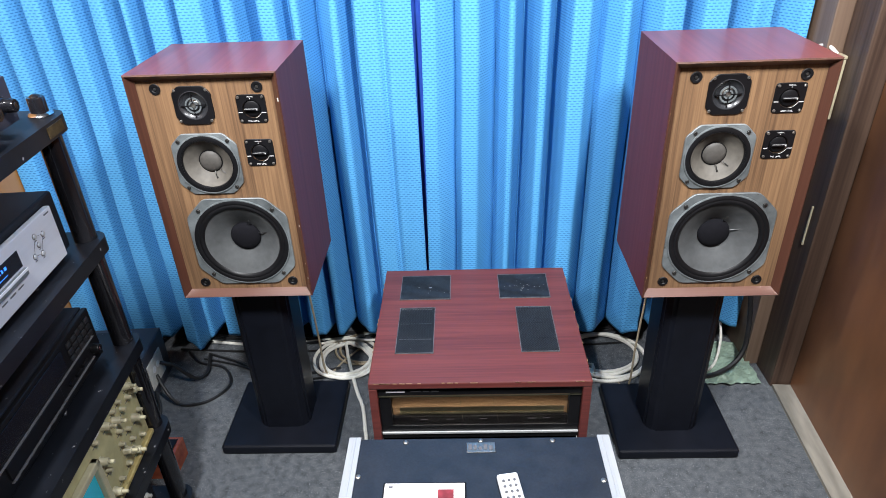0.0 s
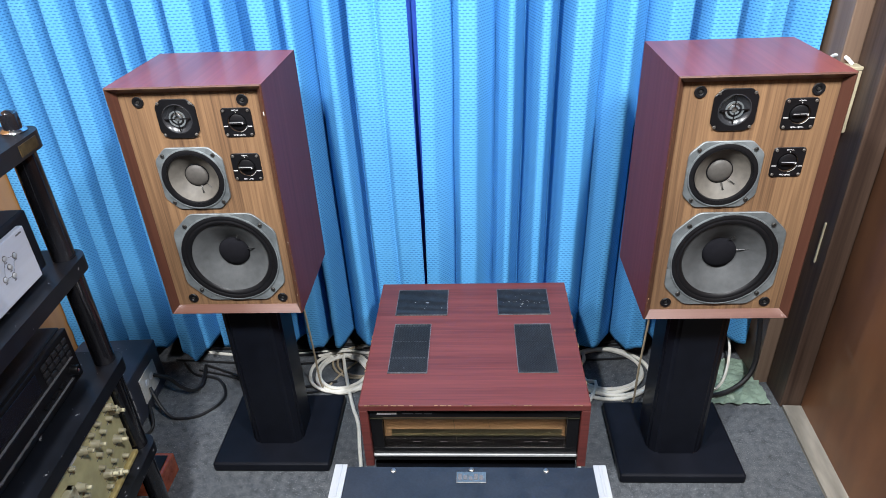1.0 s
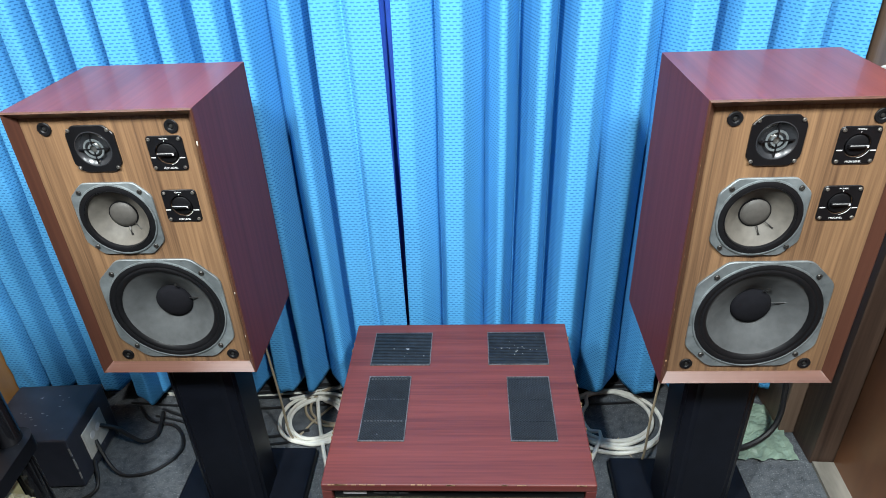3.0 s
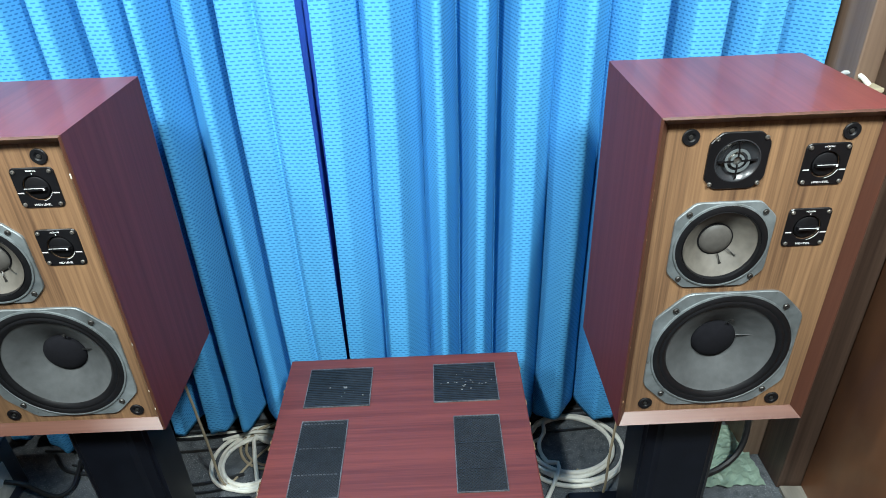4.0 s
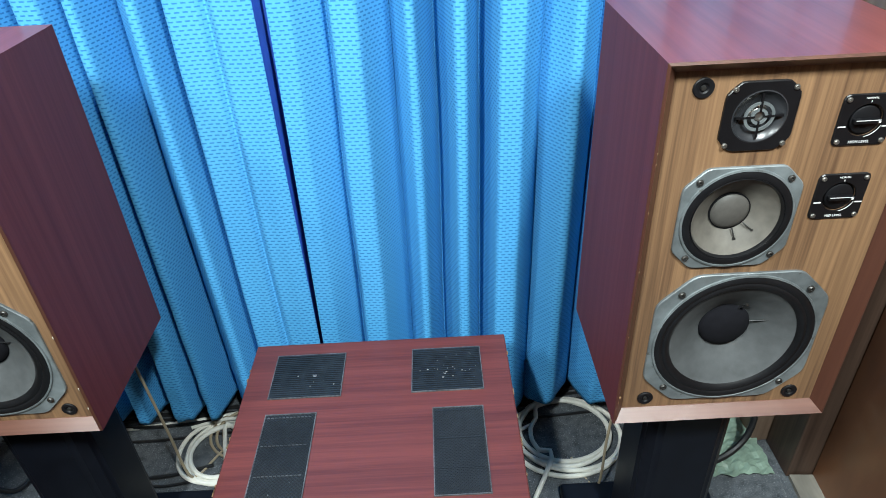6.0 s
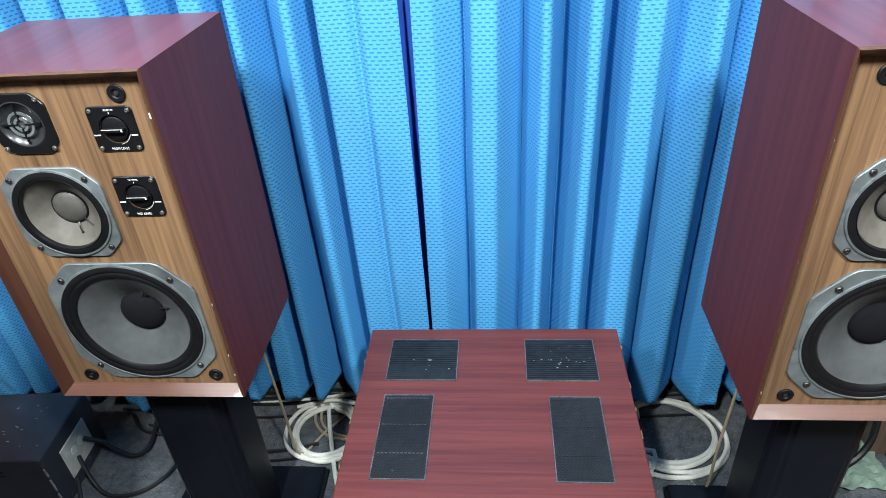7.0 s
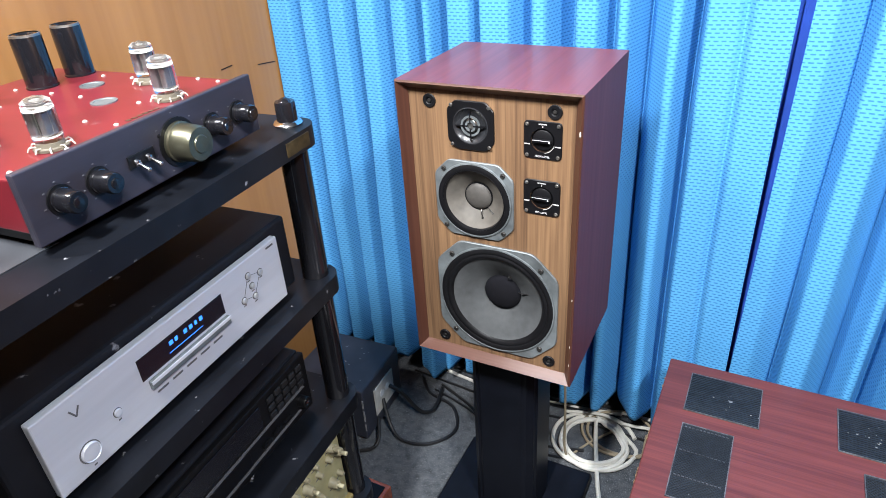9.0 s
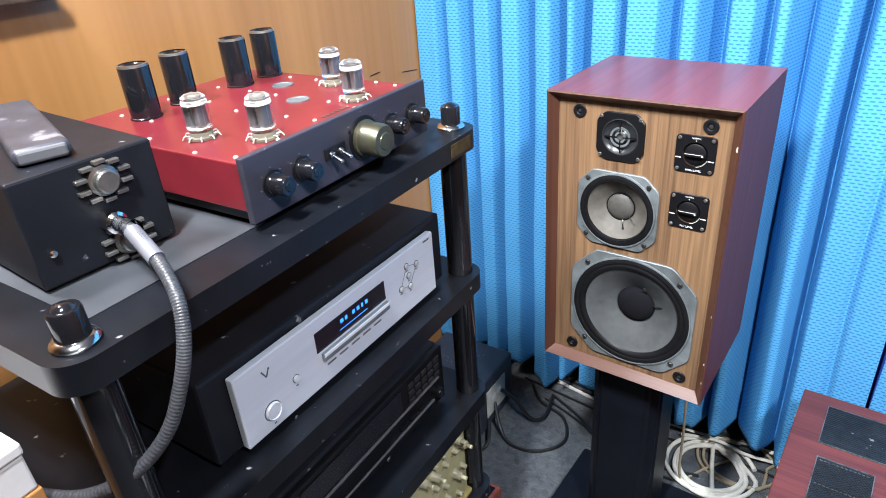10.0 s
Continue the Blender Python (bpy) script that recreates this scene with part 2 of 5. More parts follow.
CYAN = material("cyan_screen_filter", (0.02, 0.42, 0.55), 0.15, 0, 0.08, 12, (1, 1, 1), 0)
WHITE_CABLE = material("white_cable", (0.72, 0.70, 0.63), 0.45, 0, 0.1, 40, (1, 1, 1), 0.05)
BEIGE_CABLE = material("beige_cable", (0.34, 0.28, 0.19), 0.5, 0, 0.1, 40, (1, 1, 1), 0.05)
BLACK_CABLE = material("black_cable", (0.012, 0.012, 0.013), 0.4, 0, 0.1, 40, (1, 1, 1), 0.05)
BRAID = material("braided_black_sleeve", (0.045, 0.046, 0.052), 0.42, 0, 0.2, 200, (1, 1, 1), 0.3)
CASE_TOP = material("dark_blue_black_laminate", (0.014, 0.018, 0.027), 0.42, 0, 0.15, 200, (1, 1, 1), 0.15, speck=((0.2, 0.22, 0.25), 30, 0.74))
ALU = material("aluminium_edge", (0.52, 0.53, 0.54), 0.35, 0.4, 0.06, 50, (1, 0.05, 1), 0.04)
WHITE_PLASTIC = material("white_plastic", (0.72, 0.73, 0.74), 0.4, 0, 0.05, 40, (1, 1, 1), 0.02)
PAPER = material("white_card", (0.62, 0.60, 0.60), 0.6, 0, 0.04, 30, (1, 1, 1), 0.02)
PRINT_RED = material("dark_red_print", (0.25, 0.03, 0.04), 0.5, 0, 0.3, 60, (1, 1, 1), 0)
CREAM_PLASTIC = material("cream_plastic", (0.40, 0.35, 0.24), 0.4, 0, 0.08, 30, (1, 1, 1), 0.03)
GUNMETAL = material("grey_gunmetal", (0.20, 0.20, 0.225), 0.42, 0.35, 0.2, 25, (1, 1, 1), 0.05)
PALE_PLATE = material("pale_grey_plate", (0.50, 0.49, 0.45), 0.5, 0, 0.12, 50, (1, 1, 1), 0.05)
INK = material("grey_white_print", (0.62, 0.62, 0.62), 0.5, 0, 0.05, 50, (1, 1, 1), 0)
DARK_INK = material("dark_grey_print", (0.10, 0.10, 0.11), 0.5, 0, 0.05, 50, (1, 1, 1), 0)
MESH_METAL = material("blue_grey_expanded_metal", (0.024, 0.029, 0.037), 0.45, 0.3, 0.2, 60, (1, 1, 1), 0.1, speck=((0.30, 0.31, 0.33), 45, 0.70))
KEY_GREY = material("dark_grey_keys", (0.018, 0.018, 0.020), 0.4, 0, 0.1, 60, (1, 1, 1), 0.02)
TRAFO = material("scratched_blue_black_paint", (0.026, 0.029, 0.042), 0.38, 0, 0.2, 18, (1, 1, 1), 0.05, shine=0.6, speck=((0.35, 0.36, 0.40), 26, 0.70))
MESH_BACK = material("dark_inside", (0.010, 0.011, 0.014), 0.7, 0, 0.1, 30, (1, 1, 1), 0)
GOLD_PLATE = material("bronze_meter_plate", (0.30, 0.19, 0.10), 0.35, 0.3, 0.15, 20, (0.1, 1, 1), 0.02)
SHEET = material("pale_green_sheet", (0.22, 0.30, 0.235), 0.5, 0, 0.25, 18, (1, 1, 1), 0.2)
RED_WOOD = stripe_wood("polished_red_wood", (0.30, 0.075, 0.035), (0.17, 0.035, 0.018), 0, 0.25, 40, 0.3)


# ---- mesh helpers ----
def part(name, bm, mat, parent=None, label="", smooth=False):
    me = bpy.data.meshes.new(name)
    bmesh.ops.recalc_face_normals(bm, faces=bm.faces)
    if smooth:
        for f in bm.faces:
            f.smooth = True
        for e in bm.edges:
            if len(e.link_faces) == 2 and e.calc_face_angle(0) > 0.7:
                e.smooth = False
    bm.to_mesh(me)
    bm.free()
    me.materials.append(mat)
    ob = new(name, me)
    ob.parent = parent
    if label:
        ob["label"] = label
    return ob


def thing(name, m, label, category, group=""):
    ob = new(name)
    ob.empty_display_size = 0.05
    ob.matrix_world = m
    return tagged(ob, label, category, group)


def box(x0, x1, y0, y1, z0, z1, bevel=0.0, seg=2, bm=None):
    """A box, bevelled all round, in a bmesh."""
    one = bmesh.new()
    bmesh.ops.create_cube(one, size=1)
    for v in one.verts:
        v.co = ((x0 + x1) / 2 + v.co.x * (x1 - x0), (y0 + y1) / 2 + v.co.y * (y1 - y0), (z0 + z1) / 2 + v.co.z * (z1 - z0))
    if bevel:
        bmesh.ops.bevel(one, geom=one.edges[:], offset=bevel, segments=seg, affect="EDGES", profile=0.5)
    return merge(bm, one)


def merge(bm, one):
    if bm is None:
        return one
    me = bpy.data.meshes.new("scratch")
    one.to_mesh(me)
    one.free()
    bm.from_mesh(me)
    bpy.data.meshes.remove(me)
    return bm


def lathe(profile, m=None, seg=32, bm=None, turn=None):
    """A turned shape: (radius, height) pairs about z, then moved by m."""
    one = bmesh.new()
    rings = []
    for r, h in profile:
        if r < 1e-6:
            rings.append([one.verts.new((0, 0, h))])
        else:
            rings.append([one.verts.new((r * math.cos(2 * math.pi * i / seg), r * math.sin(2 * math.pi * i / seg), h)) for i in range(seg)])
    for a, b in zip(rings, rings[1:]):
        for i in range(seg):
            j = (i + 1) % seg
            if len(a) == 1 and len(b) == 1:
                continue
            if len(a) == 1:
                one.faces.new((a[0], b[i], b[j]))
            elif len(b) == 1:
                one.faces.new((a[i], a[j], b[0]))
            else:
                one.faces.new((a[i], a[j], b[j], b[i]))
    if m is not None:
        one.transform(m)
    return merge(bm, one)


def ring_plate(outline, rin, h0, h1, m, n=96, bm=None):
    """A plate with a free outline (radius by angle) and a round hole."""
    one = bmesh.new()
    loops = []
    for rf, h in ((lambda a: outline(a), h0), (lambda a: outline(a), h1 - 0.0012), (lambda a: outline(a) - 0.0012, h1), (lambda a: rin, h1), (lambda a: rin, h0)):
        loops.append([one.verts.new((rf(2 * math.pi * i / n) * math.cos(2 * math.pi * i / n), rf(2 * math.pi * i / n) * math.sin(2 * math.pi * i / n), h)) for i in range(n)])
    for a, b in zip(loops, loops[1:]):
        for i in range(n):
            one.faces.new((a[i], a[(i + 1) % n], b[(i + 1) % n], b[i]))
    one.transform(m)
    return merge(bm, one)


def octagon(half_x, half_y, cut):
    """Radius by angle of a rectangle with cut corners."""
    d = (half_x + half_y - cut) / math.sqrt(2)

    def radius(a):
        c, s = abs(math.cos(a)), abs(math.sin(a))
        near = (half_x / max(c, 1e-6), half_y / max(s, 1e-6), d / max((c + s) / math.sqrt(2), 1e-6))
        return sum(r ** -40 for r in near) ** (-1 / 40)
    return radius


def sweep(points, r, seg=8, smooth_steps=6, bm=None, rib=0.0):
    """A round cable through the given points."""
    P = [Vector(p) for p in points]
    fine = []
    n = len(P)
    for i in range(n - 1):
        p0, p1, p2, p3 = P[max(i - 1, 0)], P[i], P[i + 1], P[min(i + 2, n - 1)]
        for k in range(smooth_steps):
            t = k / smooth_steps
            fine.append(0.5 * ((2 * p1) + (p2 - p0) * t + (2 * p0 - 5 * p1 + 4 * p2 - p3) * t * t + (3 * p1 - p0 - 3 * p2 + p3) * t ** 3))
    fine.append(P[-1])
    one = bmesh.new()
    rings, up = [], Vector((0.03, 0.11, 1)).normalized()
    for i, p in enumerate(fine):
        d = (fine[min(i + 1, len(fine) - 1)] - fine[max(i - 1, 0)]).normalized()
        side = d.cross(up)
        if side.length < 1e-3:
            side = d.cross(Vector((1, 0, 0)))
        side.normalize()
        top = side.cross(d).normalized()
        rr = r * (1 + rib * (1 if i % 4 < 2 else -1))
        rings.append([one.verts.new(p + rr * (math.cos(2 * math.pi * k / seg) * side + math.sin(2 * math.pi * k / seg) * top)) for k in range(seg)])
    for a, b in zip(rings, rings[1:]):
        for k in range(seg):
            one.faces.new((a[k], a[(k + 1) % seg], b[(k + 1) % seg], b[k]))
    one.faces.new(rings[0])
    one.faces.new(rings[-1])
    return merge(bm, one)


def lettering(text, size, m, mat, parent, name="lettering", spread=1.0):
    """Raised letters as a thin mesh; reads along x, faces +z before the pose m."""
    cu = bpy.data.curves.new("letters", "FONT")
    cu.body, cu.size, cu.align_x, cu.align_y, cu.extrude, cu.space_character = text, size, "CENTER", "CENTER", 0.0002, spread
    tmp = bpy.data.objects.new("letters", cu)
    me = bpy.data.meshes.new_from_object(tmp)
    bpy.data.objects.remove(tmp)
    me.transform(m)
    me.materials.append(mat)
    ob = new(name, me)
    ob.parent = parent
    return ob


FRONT = pose(0, 0, 0, 90, 0, 0)      # turned things that face -y
EAST = pose(0, 0, 0, 0, 90, 0)       # turned things that face +x


def facing_y(x, y, z):
    return Matrix.Translation((x, y, z)) @ FRONT


def facing_x(x, y, z):
    return Matrix.Translation((x, y, z)) @ EAST


# ---- the room ----
def slab(name, x0, x1, y0, y1, z0, z1, mat, label, m=None):
    ob = part(name, box(x0, x1, y0, y1, z0, z1), mat)
    if m is not None:
        ob.matrix_world = m
    return tagged(ob, label, name.split("_")[0], kind="structure")


slab("floor", -1.6, 1.6, -2.6, 2.5, -0.06, 0.0, CARPET, "grey felt carpet, worn and slightly mottled")
slab("ceiling", -1.8, 1.8, -2.8, 2.6, 2.6, 2.7, PLASTER, "plain unseen ceiling, kept dark to weaken bounced light")
slab("wall_north", -1.8, 1.8, 2.20, 2.30, 0.0, 2.6, POST_WOOD, "dark wall behind the curtain")
slab("wall_south", -1.8, 1.8, -2.7, -2.6, 0.0, 2.6, PLASTER, "plain unseen wall behind the viewer, kept dark to weaken bounced light")
WEST_X = -1.434
slab("wall_west", WEST_X - 0.12, WEST_X, -2.6, 2.2, 0.0, 2.6, WALL_WOOD, "varnished orange-brown plywood wall")
E_TURN = Matrix.Translation((1.071, 1.735, 0)) @ pose(0, 0, 0, 0, 0, -3.5)
slab("wall_east", 0.0, 0.10, -4.2, -0.002, 0.0, 2.6, DOOR_WOOD, "red-brown stained plywood panel, scuffed near the floor", E_TURN)
slab("trim", -0.058, 0.0, -4.2, -0.004, 0.0, 0.012, SILL_WOOD, "dusty pale wooden strip along the foot of the panel", E_TURN)
tagged(part("door_post", box(1.008, 1.19, 1.738, 1.85, 0.0, 2.6, 0.003), POST_WOOD), "old brown timber door post", "post", kind="structure")
tagged(part("door_jamb", box(0.965, 1.19, 1.853, 2.19, 0.0, 2.6, 0.003), JAMB_WOOD), "pale brown timber jamb beside the curtain", "jamb", kind="structure")


# ---- curtain ----
# folds of the two cloths: crest from, crest to, hollow from, hollow to, depth of the hollow
FOLDS_WEST = [(-1.429, -1.364, -1.348, -1.336, 0.06), (-1.322, -1.283, -1.262, -1.250, 0.07), (-1.236, -1.190, -1.176, -1.160, 0.07),
              (-1.148, -1.098, -1.082, -1.064, 0.06), (-1.046, -1.004, -0.990, -0.972, 0.07), (-0.958, -0.940, -0.930, -0.904, 0.06),
              (-0.890, -0.832, -0.824, -0.814, 0.05), (-0.802, -0.730, -0.712, -0.698, 0.06), (-0.676, -0.648, -0.632, -0.596, 0.07),
              (-0.576, -0.530, -0.516, -0.500, 0.06), (-0.482, -0.463, -0.442, -0.424, 0.085), (-0.372, -0.356, -0.334, -0.322, 0.075),
              (-0.308, -0.252, -0.240, -0.232, 0.012), (-0.220, -0.140, -0.139, -0.138, 0.0)]
FOLDS_EAST = [(-0.125, -0.084, -0.032, -0.020, 0.050), (-0.012, 0.036, 0.088, 0.096, 0.080), (0.126, 0.141, 0.167, 0.190, 0.095),
              (0.217, 0.238, 0.264, 0.280, 0.095), (0.303, 0.351, 0.392, 0.402, 0.060), (0.442, 0.458, 0.506, 0.515, 0.080),
              (0.553, 0.612, 0.625, 0.645, 0.075), (0.664, 0.733, 0.740, 0.758, 0.075), (0.792, 0.848, 0.856, 0.874, 0.065), (0.930, 0.960, 0.961, 0.962, 0.0)]


def fold_profile(folds, x0, x1, step=0.001):
    """Depth of the cloth behind its crests, across its width, with rounded bends."""
    knots = []
    for c0, c1, p0, p1, d in folds:
        knots += [(c0, 0.0), (c1, 0.0), (p0, 0.62 * d), ((p0 + p1) / 2, d), (p1, 0.66 * d)]
    xs = np.arange(x0 - 0.05, x1 + 0.05, step)
    ys = np.interp(xs, [k[0] for k in knots], [k[1] for k in knots])
    kernel = np.exp(-(np.arange(-12, 13) * step / 0.0050) ** 2)
    return xs, np.convolve(ys, kernel / kernel.sum(), "same")


def curtain(x0, x1, lean0, lean1, label, dips, folds):
    """One hanging cloth. lean0, lean1: how far its edges move by the floor. dips: places where the hem hangs lower."""
    nx, nz = int((x1 - x0) / 0.0026), 64
    px, py = fold_profile(folds, x0, x1)
    bm = bmesh.new()
    uvl = bm.loops.layers.uv.new("cloth")
    grid, along = [], []
    for i in range(nx + 1):
        s = i / nx
        col, x = [], x0 + s * (x1 - x0)
        rim = min(1.0, (x - x0) / 0.03, (x1 - x) / 0.03)
        hem = 0.095 + 0.018 * noise.noise((x * 5, 1.7, 0)) + 0.012 * noise.noise((x * 23, 4.1, 0))
        for xd, low, w in dips:
            hem -= low * math.exp(-((x - xd) / w) ** 2)
        for k in range(nz + 1):
            z = hem + (2.45 - hem) * (k / nz) ** 1.25
            f = max(0.0, (1.25 - z) / 1.2)
            xx = x + f * (lean0 * (1 - s) + lean1 * s)
            sway = rim * (0.010 * noise.noise((x * 4, z * 1.3, 0)) * f + 0.004 * noise.noise((x * 9, z * 2.4, 6)))
            deep = 1.65 + 0.22 * noise.noise((x * 6, z * 1.1, 3)) - 0.10 * f
            y = 1.945 + deep * float(np.interp(x - sway, px, py))
            y += rim * (0.014 * noise.noise((x * 7, z * 0.7, 2)) + 0.006 * noise.noise((x * 20, z * 1.1, 5)) + 0.0018 * noise.noise((x * 34, z * 9, 8)))
            if z < 0.24:
                g = (0.24 - z) / 0.2
                y += 0.010 * g * noise.noise((x * 34, z * 30, 7)) - 0.004 * math.exp(-((z - 0.215) / 0.008) ** 2)
            col.append((xx, y, z))
        grid.append(col)
        mid = col[nz // 2]
        along.append(0.0 if i == 0 else along[-1] + math.hypot(mid[0] - last[0], mid[1] - last[1]))
        last = mid
    V = [[bm.verts.new(p) for p in col] for col in grid]
    for i in range(nx):
        for k in range(nz):
            f = bm.faces.new((V[i][k], V[i + 1][k], V[i + 1][k + 1], V[i][k + 1]))
            f.smooth = True
            for loop, (a, b) in zip(f.loops, ((i, k), (i + 1, k), (i + 1, k + 1), (i, k + 1))):
                loop[uvl].uv = (along[a], grid[a][b][2])
    me = bpy.data.meshes.new("curtain")
    bm.to_mesh(me)
    bm.free()
    me.materials.append(CLOTH)
    ob = new("curtain", me)
    thick = ob.modifiers.new("thickness", "SOLIDIFY")
    thick.thickness, thick.offset = 0.0016, 1.0
    return tagged(ob, label, "curtain", "curtains along the back wall")


curtain(-1.429, -0.148, 0.0, 0.004, "bright blue pleated curtain woven with dashes, frayed hem", [(-1.0, 0.075, 0.04), (-0.62, 0.02, 0.05), (-0.30, 0.03, 0.05)], FOLDS_WEST)
curtain(-0.122, 0.952, -0.020, 0.0, "bright blue pleated curtain, woven with dashes, beside the jamb", [(0.37, 0.05, 0.05), (0.55, 0.02, 0.05)], FOLDS_EAST)
# sheet added behind the gap, its blue darkened for shade between the cloths
tagged(part("gap_shade_sheet", box(-0.19, -0.08, 1.985, 1.989, 0.0, 2.6), material("gap_shade_blue", (0.02, 0.09, 0.52), 0.8, 0, 0.1, 20, (1, 1, 1), 0.1)), "added sheet behind the gap between curtains, coloured as shaded blue cloth", "curtain")


# ---- loudspeakers ----
def loudspeaker(m, label, dx=0.0):
    """dx: how far the drivers sit off the middle of the baffle."""
    W, D, H, T = 0.345, 0.300, 0.598, 0.017
    sp = thing("loudspeaker", m, label, "loudspeaker", "pair of loudspeakers")
    # cabinet: a shell whose front edges slope inward to the baffle
    one = bmesh.new()
    outer = [(0, 0), (W, 0), (W, H), (0, H)]
    inner = [(T, T), (W - T, T), (W - T, H - T), (T, H - T)]
    lip = [(0.003, 0.003), (W - 0.003, 0.003), (W - 0.003, H - 0.003), (0.003, H - 0.003)]
    rb = [one.verts.new((x, D, z)) for x, z in outer]
    rf = [one.verts.new((x, 0.003, z)) for x, z in outer]
    rl = [one.verts.new((x, 0.0, z)) for x, z in lip]
    for a, b in ((rb, rf), (rf, rl)):
        for i in range(4):
            one.faces.new((a[i], a[(i + 1) % 4], b[(i + 1) % 4], b[i]))
    one.faces.new(rb)
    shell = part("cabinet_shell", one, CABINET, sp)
    shell.data.materials.append(CABINET_SHADED)
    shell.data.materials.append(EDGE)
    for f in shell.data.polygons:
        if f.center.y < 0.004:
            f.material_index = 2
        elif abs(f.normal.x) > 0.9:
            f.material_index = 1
    for i, nm in enumerate(("bottom", "right", "top", "left")):
        e = bmesh.new()
        a, b = lip[i], lip[(i + 1) % 4]
        c, d = inner[(i + 1) % 4], inner[i]
        f1 = [e.verts.new((p[0], 0.0, p[1])) for p in (a, b)] + [e.verts.new((p[0], 0.020, p[1])) for p in (c, d)]
        e.faces.new(f1)
        f2 = [e.verts.new((p[0], 0.020, p[1])) for p in (d, c)] + [e.verts.new((p[0], 0.034, p[1])) for p in (c, d)]
        e.faces.new(f2)
        part("front_edge", e, EDGE_LEVEL_LIT if i in (0, 2) else EDGE, sp, "bevelled reddish edge")
    bf = bmesh.new()
    rim = [bf.verts.new((x, 0.021, z)) for x, z in ((T - 0.002, T - 0.002), (W - T + 0.002, T - 0.002), (W - T + 0.002, H - T + 0.002), (T - 0.002, H - T + 0.002))]
    loops = [rim]
    for xc, zc, r in ((0.170 + dx, 0.159, 0.117), (0.129 + dx, 0.376, 0.0695), (0.127 + dx, 0.521, 0.0335), (0.260 + dx, 0.509, 0.021), (0.260 + dx, 0.402, 0.021)):
        loops.append([bf.verts.new((xc + r * math.cos(math.radians(a)), 0.021, zc + r * math.sin(math.radians(a)))) for a in range(0, 360, 10)])
    edges = [bf.edges.new((lp[i], lp[(i + 1) % len(lp)])) for lp in loops for i in range(len(lp))]
    bmesh.ops.triangle_fill(bf, use_beauty=True, use_dissolve=False, edges=edges)
    baffle = part("baffle", bf, BAFFLE, sp, "striped light brown veneer")
    for f in baffle.data.polygons:
        if f.normal.y > 0:
            f.flip()
    wall = baffle.modifiers.new("thickness", "SOLIDIFY")
    wall.thickness, wall.offset = 0.015, -1.0
    rng = random.Random(5 if dx else 6)
    if dx:
        chips = [(W - 0.0055, W - 0.0028, 0.530, 0.538)] + [(W - 0.0045, W - 0.0030, z, z + 0.004) for z in (0.21, 0.10, 0.055)]
    else:
        chips = [(0.0028, 0.0040, z, z + 0.0025) for z in (rng.uniform(0.05, 0.58) for _ in range(6))] + [(0.003, 0.006, 0.060, 0.064)]
    for xa, xb, za, zb in chips:
        part("edge_chip", box(xa, xb, -0.0006, 0.003, za, zb, 0.0004), GOLD_PLATE if not dx else PALE_METAL, sp, "pale chip in the veneer edge")
    yb = 0.021
    driver(sp, "woofer", 0.170 + dx, 0.159, yb, 0.1275, 0.125, 0.082, 0.1190, 0.0955, 0.0395, 0.036, CONE, CAP)
    driver(sp, "midrange_driver", 0.129 + dx, 0.376, yb, 0.079, 0.0775, 0.046, 0.0718, 0.0590, 0.0275, 0.024, CONE_MID, CAP_MID)
    # tweeter
    tw = part("tweeter", ring_plate(octagon(0.045, 0.045, 0.016), 0.034, 0, 0.004, facing_y(0.127 + dx, yb, 0.521), 64), PANEL_BLACK, sp)
    q = facing_y(0.127 + dx, yb, 0.521)
    part("horn", lathe([(0.034, 0.004), (0.0325, 0.0045), (0.031, 0.002), (0.022, -0.004), (0.013, -0.006)], q, 40), HORN_GREY, tw, smooth=True)
    part("dome", lathe([(0.013, -0.006), (0.010, -0.002), (0.005, 0.0005), (0, 0.001)], q, 28), SCREW, tw, "silver dome", smooth=True)
    for r in (0.0085, 0.0170):
        part("guard_ring", lathe([(r - 0.0018, 0.0035), (r + 0.0018, 0.0035), (r + 0.0018, 0.0015), (r - 0.0018, 0.0015), (r - 0.0018, 0.0035)], q, 36), FRAME_METAL, tw, smooth=True)
    for k in range(4):
        part("guard_strut", box(0.006, 0.029, -0.0012, 0.0012, 0.0012, 0.0042), PANEL_BLACK, tw).data.transform(q @ pose(0, 0, 0, 0, 0, 90 * k + 2))
    for sx, sz in ((-1, -1), (1, -1), (1, 1), (-1, 1)):
        screw(tw, 0.127 + dx + sx * 0.036, yb - 0.004, 0.521 + sz * 0.036, 0.0036)
    for name, zc, word in (("high_control", 0.509, "HIGH LEVEL"), ("mid_control", 0.402, "MID LEVEL")):
        level_control(sp, 0.260 + dx, zc, yb, word)
    for x, z in ((0.053, 0.560), (0.286, 0.560), (0.053, 0.038), (0.288, 0.038)):
        peg = part("grille_socket", lathe([(0.0128, 0), (0.0128, 0.002), (0.0118, 0.003), (0.0070, 0.0026), (0.0050, 0.0005), (0, 0.0005)], facing_y(x + dx * 0.5, yb, z), 24), RUBBER, sp, smooth=True)
        part("socket_core", lathe([(0.0034, 0.0005), (0.0030, 0.0026), (0, 0.0030)], facing_y(x + dx * 0.5, yb, z), 10), DARK_SCREW, peg)
    return sp


def screw(parent, x, y, z, r=0.004, mat=None):
    s = part("screw", lathe([(r, 0), (r, r * 0.35), (r * 0.75, r * 0.65), (r * 0.35, r * 0.7), (r * 0.3, r * 0.35), (0, r * 0.35)], facing_y(x, y, z), 12), mat or SCREW, parent, smooth=True)
    return s


